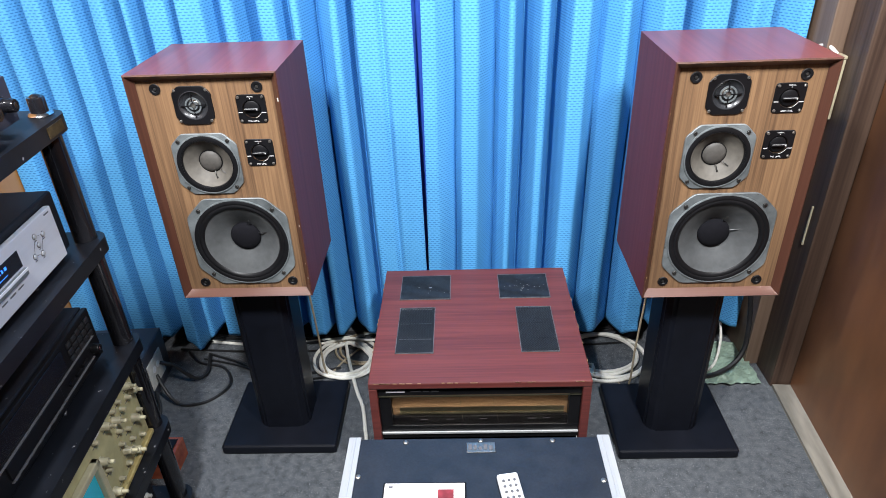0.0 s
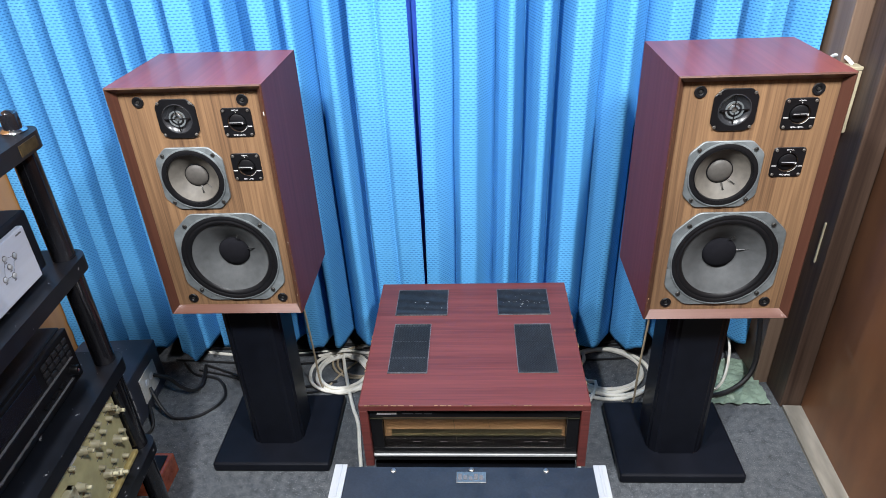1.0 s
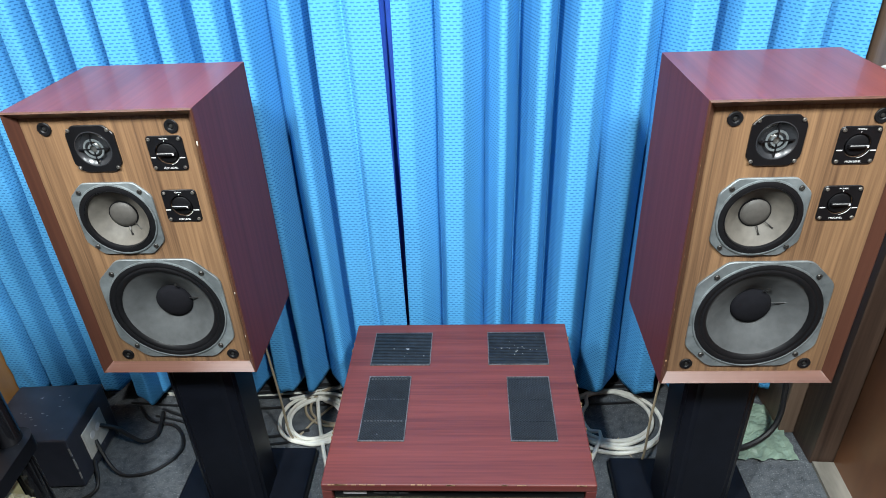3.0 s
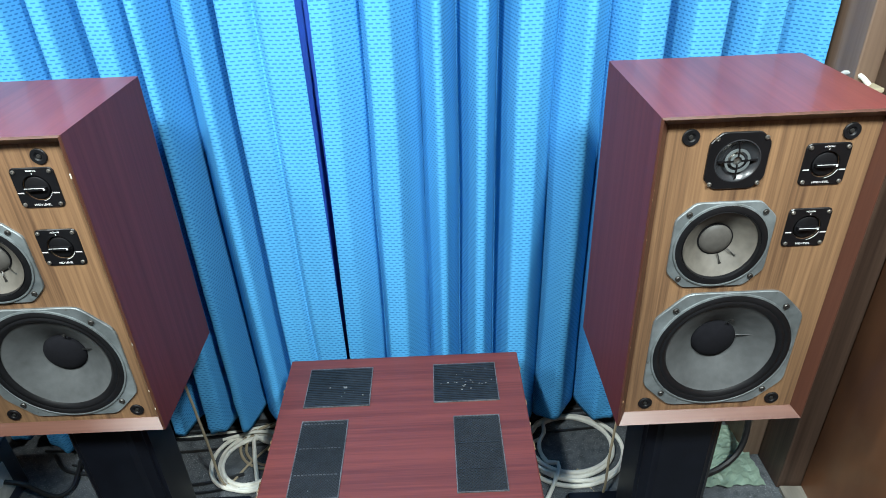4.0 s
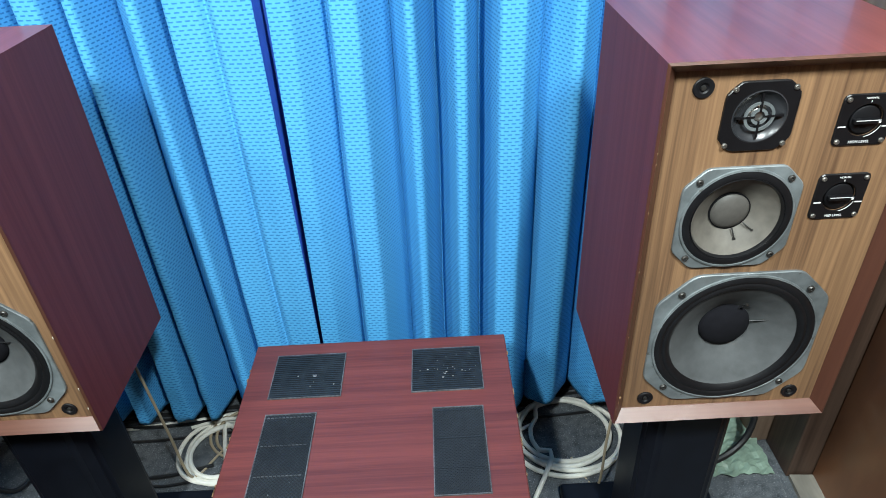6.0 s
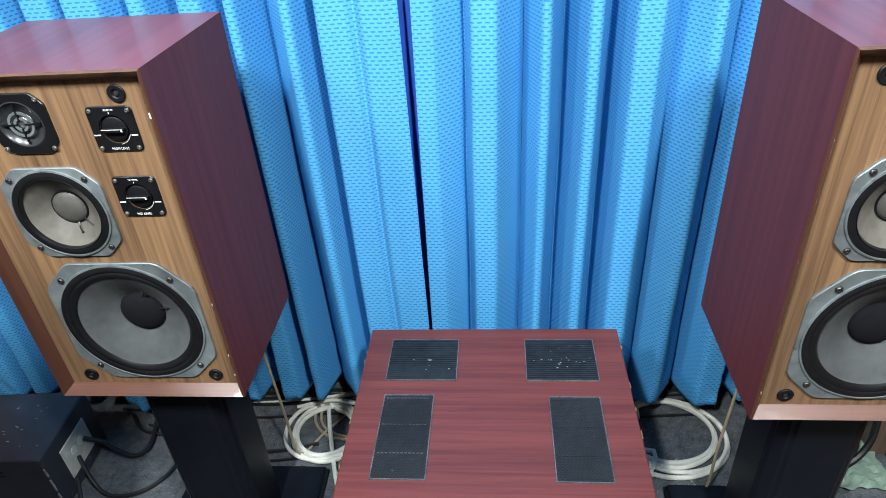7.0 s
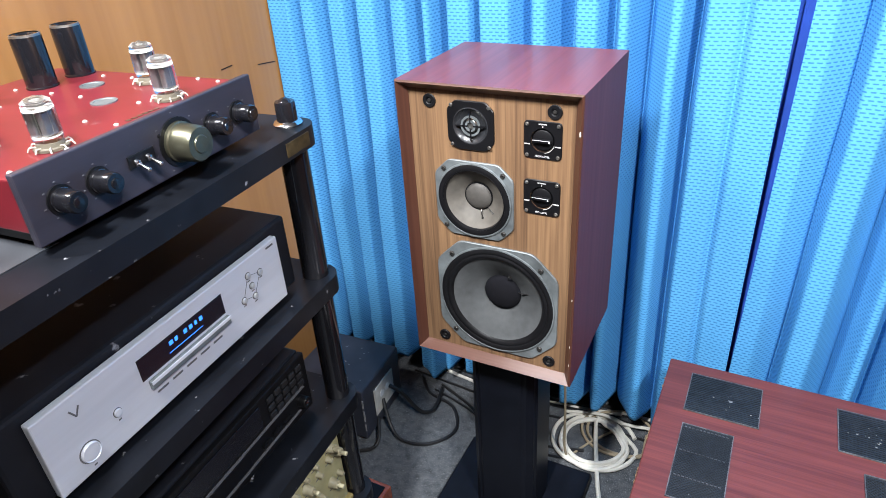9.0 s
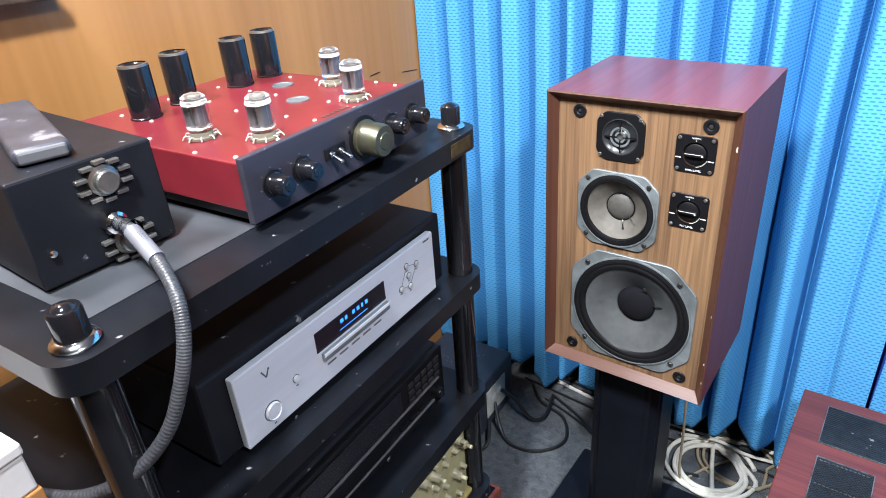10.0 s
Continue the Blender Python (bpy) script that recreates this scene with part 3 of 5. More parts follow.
def driver(sp, name, xc, zc, yb, hx, hz, cut, r_gasket, r_cone, r_cap, depth, cone_mat, cap_mat):
    q = facing_y(xc, yb, zc)
    fr = part(name, ring_plate(octagon(hx, hz, cut * 0.62), r_gasket + 0.002, 0, 0.0045, q, 128), FRAME_METAL, sp, "grey cast metal frame")
    g = r_gasket
    part("rim", lathe([(g + 0.0042, 0.0045), (g + 0.0036, 0.0068), (g + 0.001, 0.0072), (g, 0.004)], q, 72), FRAME_METAL, fr, smooth=True)
    w = g - r_cone
    roll = [(g + 0.001, 0.006), (g - 0.004, 0.0085), (g - 0.009, 0.0075)]
    roll += [(g - 0.009 - (w - 0.009) * t, 0.002 + 0.0055 * math.sin(math.pi * (0.18 + 0.82 * t))) for t in (0.12, 0.3, 0.5, 0.7, 0.88, 1.0)]
    part("surround", lathe(roll, q, 72), SURROUND, fr, "black rubber surround", smooth=True)
    cone = [(r_cone + 0.002, 0.0025)]
    for k in range(9):
        t = k / 8
        cone.append((r_cone + (r_cap - 0.003 - r_cone) * t, 0.001 - depth * (t ** 1.12)))
    part("cone", lathe(cone, q, 72), cone_mat, fr, "matt grey paper cone", smooth=True)
    cap = [(r_cap * math.cos(a), -depth + 0.0035 + r_cap * 0.36 * math.sin(a)) for a in (0, 0.25, 0.5, 0.75, 1.0, 1.25, 1.5)] + [(0, -depth + 0.0035 + r_cap * 0.36)]
    part("dust_cap", lathe(cap, q, 48), cap_mat, fr, smooth=True)
    if name == "midrange_driver":
        part("cap_seam", lathe([(r_cap + 0.001, -depth + 0.003), (r_cap + 0.0008, -depth + 0.006), (r_cap - 0.001, -depth + 0.0065)], q, 48), RUBBER, fr, smooth=True)
        leads = ((-75, 1.55), (-40, 1.60))
    else:
        leads = ((15, 1.75), (68, 1.35))
    for a, reach in leads:
        a = math.radians(a)
        pts = [q @ Vector((r_cap * f * math.cos(a), r_cap * f * math.sin(a), h)) for f, h in ((0.95, -depth + 0.009), (1.2, -depth + 0.013), (reach, -depth * 0.62 + 0.006))]
        part("lead_wire", sweep(pts, 0.0011, 6), BLACK_CABLE if name == "woofer" else DARK_SCREW, fr)
        e = q @ Vector((r_cap * reach * math.cos(a), r_cap * reach * math.sin(a), -depth * 0.62 + 0.004))
        part("lead_eyelet", lathe([(0.0028, 0), (0.0026, 0.002), (0, 0.0026)], facing_y(e.x, e.y, e.z), 10), DARK_SCREW, fr)
    f = 0.80 if name == "woofer" else 0.78
    for sx, sz in ((-1, -1), (1, -1), (1, 1), (-1, 1)):
        r = (hx + hz - cut * 0.62) / 2 * 0.93
        screw(fr, xc + sx * r * 0.99, yb - 0.0045, zc + sz * r * 0.99, 0.0055 if name == "woofer" else 0.0048, DARK_SCREW)


def level_control(sp, xc, zc, yb, word):
    h = 0.0338
    trim = part("level_control", ring_plate(octagon(h, h, 0.004), 0.0215, 0, 0.0025, facing_y(xc, yb, zc), 64), PANEL_BLACK, sp)
    part("well", lathe([(0.0215, 0.0025), (0.0205, -0.004), (0, -0.004)], facing_y(xc, yb, zc), 36), PANEL_BLACK, trim)
    part("knob", lathe([(0.0185, -0.004), (0.018, 0.001), (0.0165, 0.002), (0, 0.002)], facing_y(xc, yb, zc), 36), RUBBER, trim, "black rotary knob", smooth=True)
    part("knob_bar", box(xc - 0.0165, xc + 0.0165, yb - 0.009, yb - 0.001, zc - 0.0028, zc + 0.0028, 0.0012), PANEL_BLACK, trim)
    part("index_mark", box(xc - 0.0155, xc + 0.015, yb - 0.0094, yb - 0.009, zc + 0.0018, zc + 0.0026), INK, trim)
    part("index_dot", box(xc + 0.0125, xc + 0.0150, yb - 0.0096, yb - 0.009, zc - 0.0012, zc + 0.0012), INK, trim)
    up = yb - 0.0026
    lettering(word, 0.0050, facing_y(xc, up, zc - 0.0285), INK, trim)
    lettering("NORMAL", 0.0037, facing_y(xc, up, zc + 0.0285), INK, trim)
    part("scale_mark", box(xc - 0.0005, xc + 0.0005, up - 0.0003, up, zc + 0.023, zc + 0.0255), INK, trim)
    part("scale_bar", box(xc - 0.032, xc - 0.0225, up - 0.0003, up, zc - 0.0085, zc - 0.0068), INK, trim)
    part("scale_bar", box(xc + 0.0225, xc + 0.032, up - 0.0003, up, zc - 0.0095, zc - 0.0078), INK, trim)
    arc = [facing_y(xc, up, zc) @ Vector((0.0222 * math.cos(math.radians(a)), 0.0222 * math.sin(math.radians(a)), 0)) for a in range(-80, -10, 12)]
    part("scale_arc", sweep(arc, 0.0004, 5, 2), INK, trim)
    for sx, sz in ((-1, -1), (1, -1), (1, 1), (-1, 1)):
        screw(trim, xc + sx * 0.0275, yb - 0.0025, zc + sz * 0.0275, 0.0034)


left_speaker = loudspeaker(Matrix.Translation((-0.767, 1.484, 0.579)), "reddish mahogany three-way loudspeaker without grille on a black stand", 0.012)
right_speaker = loudspeaker(Matrix.Translation((0.435, 1.438, 0.584)), "reddish mahogany three-way loudspeaker beside the wooden door post")


# ---- speaker stands ----
def speaker_stand(m, height, label):
    st = thing("speaker_stand", m, label, "speaker stand", "pair of speaker stands")
    part("base_plate", box(-0.178, 0.178, -0.158, 0.142, 0.0, 0.034, 0.008, 3), BLACK_WOOD, st)
    col = bmesh.new()
    w, d, c = 0.081, 0.076, 0.024
    sec = [(-w + c, -d), (w - c, -d), (w, -d + c), (w, d - c), (w - c, d), (-w + c, d), (-w, d - c), (-w, -d + c)]
    a = [col.verts.new((x, y, 0.033)) for x, y in sec]
    b = [col.verts.new((x, y, height - 0.012)) for x, y in sec]
    for i in range(8):
        col.faces.new((a[i], a[(i + 1) % 8], b[(i + 1) % 8], b[i]))
    col.faces.new(a)
    col.faces.new(b)
    bmesh.ops.bevel(col, geom=[e for e in col.edges if abs(e.verts[0].co.z - e.verts[1].co.z) > 0.1], offset=0.007, segments=3, affect="EDGES")
    part("column", col, BLACK_WOOD, st, smooth=True)
    part("top_plate", box(-0.13, 0.13, -0.12, 0.12, height - 0.0125, height - 0.0005, 0.003), BLACK_WOOD, st)
    return st


speaker_stand(Matrix.Translation((-0.600, 1.624, 0)), 0.579, "black wooden speaker stand with square base and chamfered column")
speaker_stand(Matrix.Translation((0.611, 1.588, 0)), 0.584, "black wooden speaker stand with square base and chamfered column")


# ---- power amplifier in its wooden case ----
def grille(parent, x0, x1, y0, y1, z, slots):
    """Inset of expanded metal over a dark well."""
    g = part("vent_grille", box(x0, x1, y0, y1, z + 0.0003, z + 0.0012), MESH_BACK, parent)
    part("grille_trim", box(x0 - 0.002, x1 + 0.002, y0 - 0.002, y0, z, z + 0.003, bm=box(x0 - 0.002, x1 + 0.002, y1, y1 + 0.002, z, z + 0.003, bm=box(x0 - 0.002, x0, y0, y1, z, z + 0.003, bm=box(x1, x1 + 0.002, y0, y1, z, z + 0.003)))), WORN_TRIM, g, "worn grey trim")
    if slots:
        bm = None
        n = int((y1 - y0) / 0.006)
        for i in range(n):
            yy = y0 + (i + 0.5) * (y1 - y0) / n
            bm = box(x0, x1, yy - 0.0018, yy + 0.0018, z + 0.0013, z + 0.0035, bm=bm)
        part("louvre", bm, MESH_METAL, g, "dark grey louvred strips")
        rng = random.Random(int(abs(x0) * 1000))
        bm = None
        for i in range(18 if x0 > 0 else 5):
            u, v = rng.gauss(0.55, 0.22), rng.gauss(0.45, 0.10)
            if 0.05 < u < 0.95:
                px, py, s = x0 + u * (x1 - x0), y0 + v * (y1 - y0), rng.uniform(0.0006, 0.0014)
                bm = box(px - s * 1.6, px + s, py - s, py + s * 0.8, z + 0.0034, z + 0.0042, bm=bm)
        part("dust_fleck", bm, DUST, g, "pale dust flecks")
        return
    bm = bmesh.new()
    sx, sy, w = 0.0075, 0.0036, 0.0007
    nx, ny = int((x1 - x0) / sx), int((y1 - y0) / sy)

    def strand(a, b):
        d = (b - a).normalized()
        s = Vector((-d.y, d.x, 0)) * w
        vs = [bm.verts.new(p) for p in (a - s, b - s, b + s, a + s)]
        lo = [bm.verts.new(v.co - Vector((0, 0, 0.0012))) for v in vs]
        bm.faces.new(vs)
        bm.faces.new((vs[0], lo[0], lo[1], vs[1]))
        bm.faces.new((vs[2], lo[2], lo[3], vs[3]))
    for j in range(ny):
        for i in range(nx + 1):
            xa, xb = x0 + i * sx, x0 + (i + 0.5) * sx
            ya, yb = y0 + j * sy, y0 + (j + 1) * sy
            if j % 2:
                xa, xb = xb, xa
            if xb < x1 and xa < x1:
                strand(Vector((xa, ya, z + 0.003)), Vector((xb, yb, z + 0.0036)))
            xc = xa + (sx if j % 2 == 0 else 0)
            xd = xb + (0 if j % 2 == 0 else sx)
            if xc < x1 and xd < x1:
                strand(Vector((xd, yb, z + 0.003)), Vector((xc, ya, z + 0.0036)))
    part("wire_mesh", bm, MESH_METAL, g, "grey expanded metal mesh")
    for k in (0.02, 0.36, 0.70):
        yy = y1 - 0.006 - k * (y1 - y0)
        bm = None
        for i in range(12):
            xa = x0 + 0.005 + i * (x1 - x0 - 0.01) / 12
            bm = box(xa, xa + 0.0050, yy - 0.0008, yy + 0.0008, z + 0.0032, z + 0.0050, bm=bm)
        part("mesh_rib", bm, WORN_TRIM if x0 < 0 else MESH_METAL, g)


def power_amplifier(m):
    W2, D, Z0, H = 0.289, 0.545, 0.19, 0.409
    am = thing("power_amplifier", m, "stereo power amplifier in a red-brown wooden case with four vent grilles", "amplifier")
    part("top_board", box(-W2, W2, 0, D, H - 0.02, H, 0.003), AMP_WOOD, am)
    for s in (-1, 1):
        part("side_board", box(s * W2 - (0.022 if s > 0 else 0), s * W2 + (0 if s > 0 else 0.022), 0.001, D, Z0, H - 0.0205, 0.002), AMP_WOOD, am)
    part("chassis", box(-W2 + 0.024, W2 - 0.024, 0.03, D - 0.01, Z0 + 0.004, H - 0.022), PANEL_BLACK, am)
    f0, f1 = -W2 + 0.0235, W2 - 0.0235
    fp = part("faceplate", box(f0, f1, 0.010, 0.029, H - 0.050, H - 0.0215, 0.001), PANEL_BLACK, am)
    part("brand_bar", box(f0 + 0.020, f0 + 0.070, 0.0094, 0.010, H - 0.039, H - 0.033), INK, fp, "pale maker's mark")
    for x, w in ((0.085, 0.028), (0.118, 0.016), (0.140, 0.020)):
        part("print_bar", box(f0 + x, f0 + x + w, 0.0095, 0.010, H - 0.038, H - 0.034), DARK_INK, fp)
    part("lower_panel", box(f0, f1, 0.012, 0.029, Z0 + 0.012, Z0 + 0.058, 0.001), PANEL_BLACK, am)
    part("trim_strip", box(f0, f1, 0.007, 0.0118, Z0 + 0.030, Z0 + 0.037, 0.001), ALU, am, "thin aluminium strip")
    part("trim_strip", box(f0, f1, 0.008, 0.0098, H - 0.054, H - 0.051), BRASS, am)
    # meter window
    for s in (-1, 1):
        part("window_cheek", box(s * (W2 - 0.0235) - (0.03 if s > 0 else 0), s * (W2 - 0.0235) + (0 if s > 0 else 0.03), 0.012, 0.029, Z0 + 0.0585, H - 0.0545), PANEL_BLACK, am)
    w = part("meter_window", box(f0 + 0.031, f1 - 0.031, 0.0285, 0.0295, Z0 + 0.0595, H - 0.0555), GOLD_PLATE, am, "bronze meter plate behind glass")
    part("meter_line", box(f0 + 0.05, f1 - 0.04, 0.024, 0.0284, Z0 + 0.088, Z0 + 0.092), BRASS, w)
    part("meter_scale", box(f0 + 0.05, f1 - 0.04, 0.0275, 0.0284, Z0 + 0.094, Z0 + 0.110), BRASS, w)
    part("meter_shade", box(f0 + 0.031, f1 - 0.031, 0.018, 0.0284, Z0 + 0.0595, Z0 + 0.084), PANEL_BLACK, w)
    for x, lean in ((-0.055, 0.010), (0.030, 0.020)):
        part("meter_needle", sweep([(x, 0.0235, H - 0.060), (x + lean * 0.4, 0.021, H - 0.085), (x + lean, 0.017, Z0 + 0.070)], 0.0006, 5), BRASS, w)
    for x in (-0.16, -0.09, 0.0, 0.13, 0.17):
        part("print_bar", box(x, x + 0.02, 0.0172, 0.018, Z0 + 0.074, Z0 + 0.076), DARK_INK, w)
    pane = part("glass_pane", box(f0 + 0.002, f1 - 0.002, 0.0122, 0.0135, Z0 + 0.059, H - 0.055), glass("meter_glass", (0.75, 0.68, 0.62)), w)
    pane.visible_shadow = False
    for x, y0, y1, x1, slots in ((-0.231, 0.375, 0.503, -0.079, True), (0.075, 0.375, 0.503, 0.226, True), (-0.226, 0.120, 0.328, -0.124, False), (0.119, 0.120, 0.325, 0.220, False)):
        grille(am, x, x1, y0, y1, H, slots)
    rng = random.Random(12)
    for i in range(26):
        x, w = rng.uniform(-W2 + 0.01, W2 - 0.03), rng.uniform(0.003, 0.016)
        part("worn_spot", box(x, x + w, -0.0002, rng.uniform(0.0008, 0.0022), H - rng.uniform(0.0010, 0.0022), H + 0.0002), GOLD_PLATE, am, "bare wood where the edge is worn")
    for s in (-1, 1):
        for i in range(8):
            y, w = rng.uniform(0.01, D - 0.03), rng.uniform(0.003, 0.012)
            part("worn_spot", box(s * W2 - 0.0010, s * W2 + 0.0010, y, y + w, H - 0.0016, H + 0.0002), GOLD_PLATE, am, "bare wood where the edge is worn")
    for sx in (-0.24, 0.24):
        for y in (0.06, D - 0.06):
            part("foot", lathe([(0.022, Z0 - 0.018), (0.024, Z0 - 0.004), (0.020, Z0 + 0.002), (0, Z0 + 0.002)], Matrix.Translation((sx, y, 0)), 20), RUBBER, am)
    return am


power_amplifier(Matrix.Translation((0.0165, 1.326, 0)))
base = thing("low_bench", Matrix.Translation((0.0165, 1.326, 0)), "low black bench that carries the power amplifier", "bench")
part("bench_top", box(-0.27, 0.27, 0.03, 0.52, 0.140, 0.1715, 0.004), BLACK_WOOD, base)
for sx in (-1, 1):
    part("bench_side", box(sx * 0.24 - 0.012, sx * 0.24 + 0.012, 0.05, 0.50, 0, 0.1395, 0.002), BLACK_WOOD, base)


# ---- flight case with card and remote ----
def flight_case():
    x0, x1, y0, y1, zt = -0.283, 0.297, 0.55, 1.105, 0.45
    fc = thing("flight_case", Matrix.Translation((0, 0, 0)), "dark laminate equipment case with aluminium edges", "case")
    part("body", box(x0 + 0.004, x1 - 0.004, y0, y1, 0.012, zt - 0.003, 0.003), CASE_TOP, fc)
    for xa, xb in ((x0, x0 + 0.027), (x1 - 0.027, x1)):
        bm = box(xa, xb, y0 - 0.002, y1 + 0.002, zt - 0.003, zt + 0.001, 0.001)
        side = (xa, xa + 0.003) if xa < 0 else (xb - 0.003, xb)
        bm = box(side[0], side[1], y0 - 0.002, y1 + 0.002, zt - 0.03, zt - 0.003, 0.0008, bm=bm)
        bm = box((xa + xb) / 2 - 0.003, (xa + xb) / 2 + 0.003, y0, y1, zt + 0.001, zt + 0.003, 0.0008, bm=bm)
        part("aluminium_edge", bm, ALU, fc, "scuffed aluminium edge profile")
    b = part("badge", box(-0.020, 0.043, 1.062, 1.090, zt - 0.003, zt - 0.001, 0.0008), SCREW, fc, "small worn metal badge")
    for i in range(5):
        part("badge_bar", box(-0.016 + i * 0.0112, -0.008 + i * 0.0112, 1.068 + 0.002 * (i % 2), 1.084 - 0.003 * (i % 3), zt - 0.001, zt - 0.0003), DARK_INK, b)
    for x, y in ((-0.155, 1.093), (0.012, 1.096), (0.170, 1.094), (-0.25, 1.0), (0.262, 0.985), (0.265, 0.90)):
        part("rivet", lathe([(0.006, zt - 0.003), (0.0055, zt - 0.001), (0.003, zt + 0.0002), (0, zt + 0.0003)], Matrix.Translation((x, y, 0)), 14), SCREW, fc)
    return zt - 0.003


ztop = flight_case()
card = thing("printed_card", Matrix.Translation((-0.108, 0.905, ztop)), "white printed card with a small dark red picture", "card")
part("sheet", box(-0.083, 0.083, -0.06, 0.075, 0.0, 0.004, 0.0015), PAPER, card)
part("border", box(-0.086, 0.086, -0.063, 0.078, 0.0, 0.002, 0.0008), RUBBER, card)
part("picture", box(0.028, 0.060, 0.025, 0.058, 0.004, 0.0045), PRINT_RED, card)
part("print_bar", box(-0.074, -0.066, 0.062, 0.067, 0.004, 0.0044), DARK_INK, card)
rem = thing("remote_control", Matrix.Translation((0.074, 0.925, ztop)) @ pose(0, 0, 0, 0, 0, 9), "white slim remote control lying on the case", "remote control")
part("shell", box(-0.0225, 0.0225, -0.075, 0.073, 0.0, 0.014, 0.006, 3), WHITE_PLASTIC, rem, smooth=True)
for i in range(3):
    for j in range(5):
        part("button", lathe([(0.0033, 0.0138), (0.0031, 0.0155), (0, 0.0159)], Matrix.Translation((-0.0115 + 0.0115 * i, 0.052 - 0.014 * j, 0)), 10), DARK_INK, rem)


# ---- equipment rack ----
RX0, RX1, RY0, RY1 = -0.45, 0.036, -0.682, 0.034
# how the rack, and all that it carries, is turned and set
SETTING = Matrix.Translation((-0.800, 1.355, 0.005)) @ pose(0, 0, 0, 0, 0, -1.4) @ Matrix.Translation((0.800, -1.350, 0))
RACK = SETTING @ Matrix.Translation((-0.812, 1.243, 0)) @ pose(0, 0, 0, 0, 0, 5.3)
SHELVES = (1.164, 0.894, 0.621, 0.352, 0.085)


def rounded_slab(x0, x1, y0, y1, z0, z1, r):
    one = bmesh.new()
    pts = []
    for cx, cy, a0 in ((x1 - r, y1 - r, 0), (x0 + r, y1 - r, 90), (x0 + r, y0 + r, 180), (x1 - r, y0 + r, 270)):
        pts += [(cx + r * math.cos(math.radians(a0 + a)), cy + r * math.sin(math.radians(a0 + a))) for a in range(0, 91, 6)]
    lo, hi = [one.verts.new((x, y, z0)) for x, y in pts], [one.verts.new((x, y, z1)) for x, y in pts]
    n = len(pts)
    for i in range(n):
        one.faces.new((lo[i], lo[(i + 1) % n], hi[(i + 1) % n], hi[i]))
    top = one.faces.new(hi)
    one.faces.new(lo)
    bmesh.ops.bevel(one, geom=list(top.edges), offset=0.004, segments=2, affect="EDGES")
    return one


rack = thing("equipment_rack", RACK, "black lacquered five-tier rack with round posts and scuffed edges", "rack")
POSTS = [(0, 0), (0, -0.646), (-0.412, 0), (-0.412, -0.646)]
for i, z in enumerate(SHELVES):
    part("shelf", rounded_slab(RX0, RX1, RY0, RY1, z - 0.033, z, 0.034), RACK_BLACK, rack, smooth=True)
rng = random.Random(33)
for z in SHELVES[:3]:
    for i in range(14):
        y, w = rng.uniform(RY0 + 0.05, RY1 - 0.05), rng.choice((0.002, 0.003, 0.005, 0.011))
        part("edge_scuff", box(RX1 - 0.0042, RX1 - 0.0010, y, y + w, z - 0.0030, z - 0.0006), WORN_TRIM, rack, "grey scuff on the shelf edge")
part("maker_plate", box(RX1 + 0.0002, RX1 + 0.0016, -0.062, -0.004, 1.137, 1.158, 0.0004), OLD_GOLD, rack, "dull gold plate on the shelf edge")
part("shelf_lining", box(RX0 + 0.02, RX1 - 0.06, RY0 + 0.06, -0.39, 1.1643, 1.1655), GREY_TOP, rack, "grey shelf lining, dust and lamp glare in its colour")
for x, y in POSTS:
    for za, zb in zip(SHELVES[1:], SHELVES[:-1]):
        part("post", lathe([(0.0225, za + 0.001), (0.0225, zb - 0.034)], Matrix.Translation((x, y, 0)), 28), GLOSS_BLACK, rack, smooth=True)
    part("foot", lathe([(0.026, -0.005), (0.026, 0.02), (0.020, 0.03), (0.020, 0.052)], Matrix.Translation((x, y, 0)), 24), GLOSS_BLACK, rack, smooth=True)
    cap = part("post_cap", lathe([(0.0158, 1.1705), (0.0156, 1.198), (0.0145, 1.2005), (0.0105, 1.2005), (0.0085, 1.203), (0.004, 1.2055), (0, 1.206)], Matrix.Translation((x, y, 0)), 28), GLOSS_BLACK, rack, "gloss black post cap on a chrome ring", smooth=True)
    part("chrome_ring", lathe([(0.0215, 1.1645), (0.0225, 1.167), (0.020, 1.1705), (0.0152, 1.172)], Matrix.Translation((x, y, 0)), 28), CHROME, cap, smooth=True)


# ---- tube preamplifier on the top shelf ----
def knob_x(parent, name, x, y, z, r, length, mat, mark=True):
    k = part(name, lathe([(r * 1.08, 0), (r * 1.08, length * 0.12), (r, length * 0.16), (r * 0.96, length * 0.9), (r * 0.86, length), (0, length)], facing_x(x, y, z), 28), mat, parent, smooth=True)
    return k


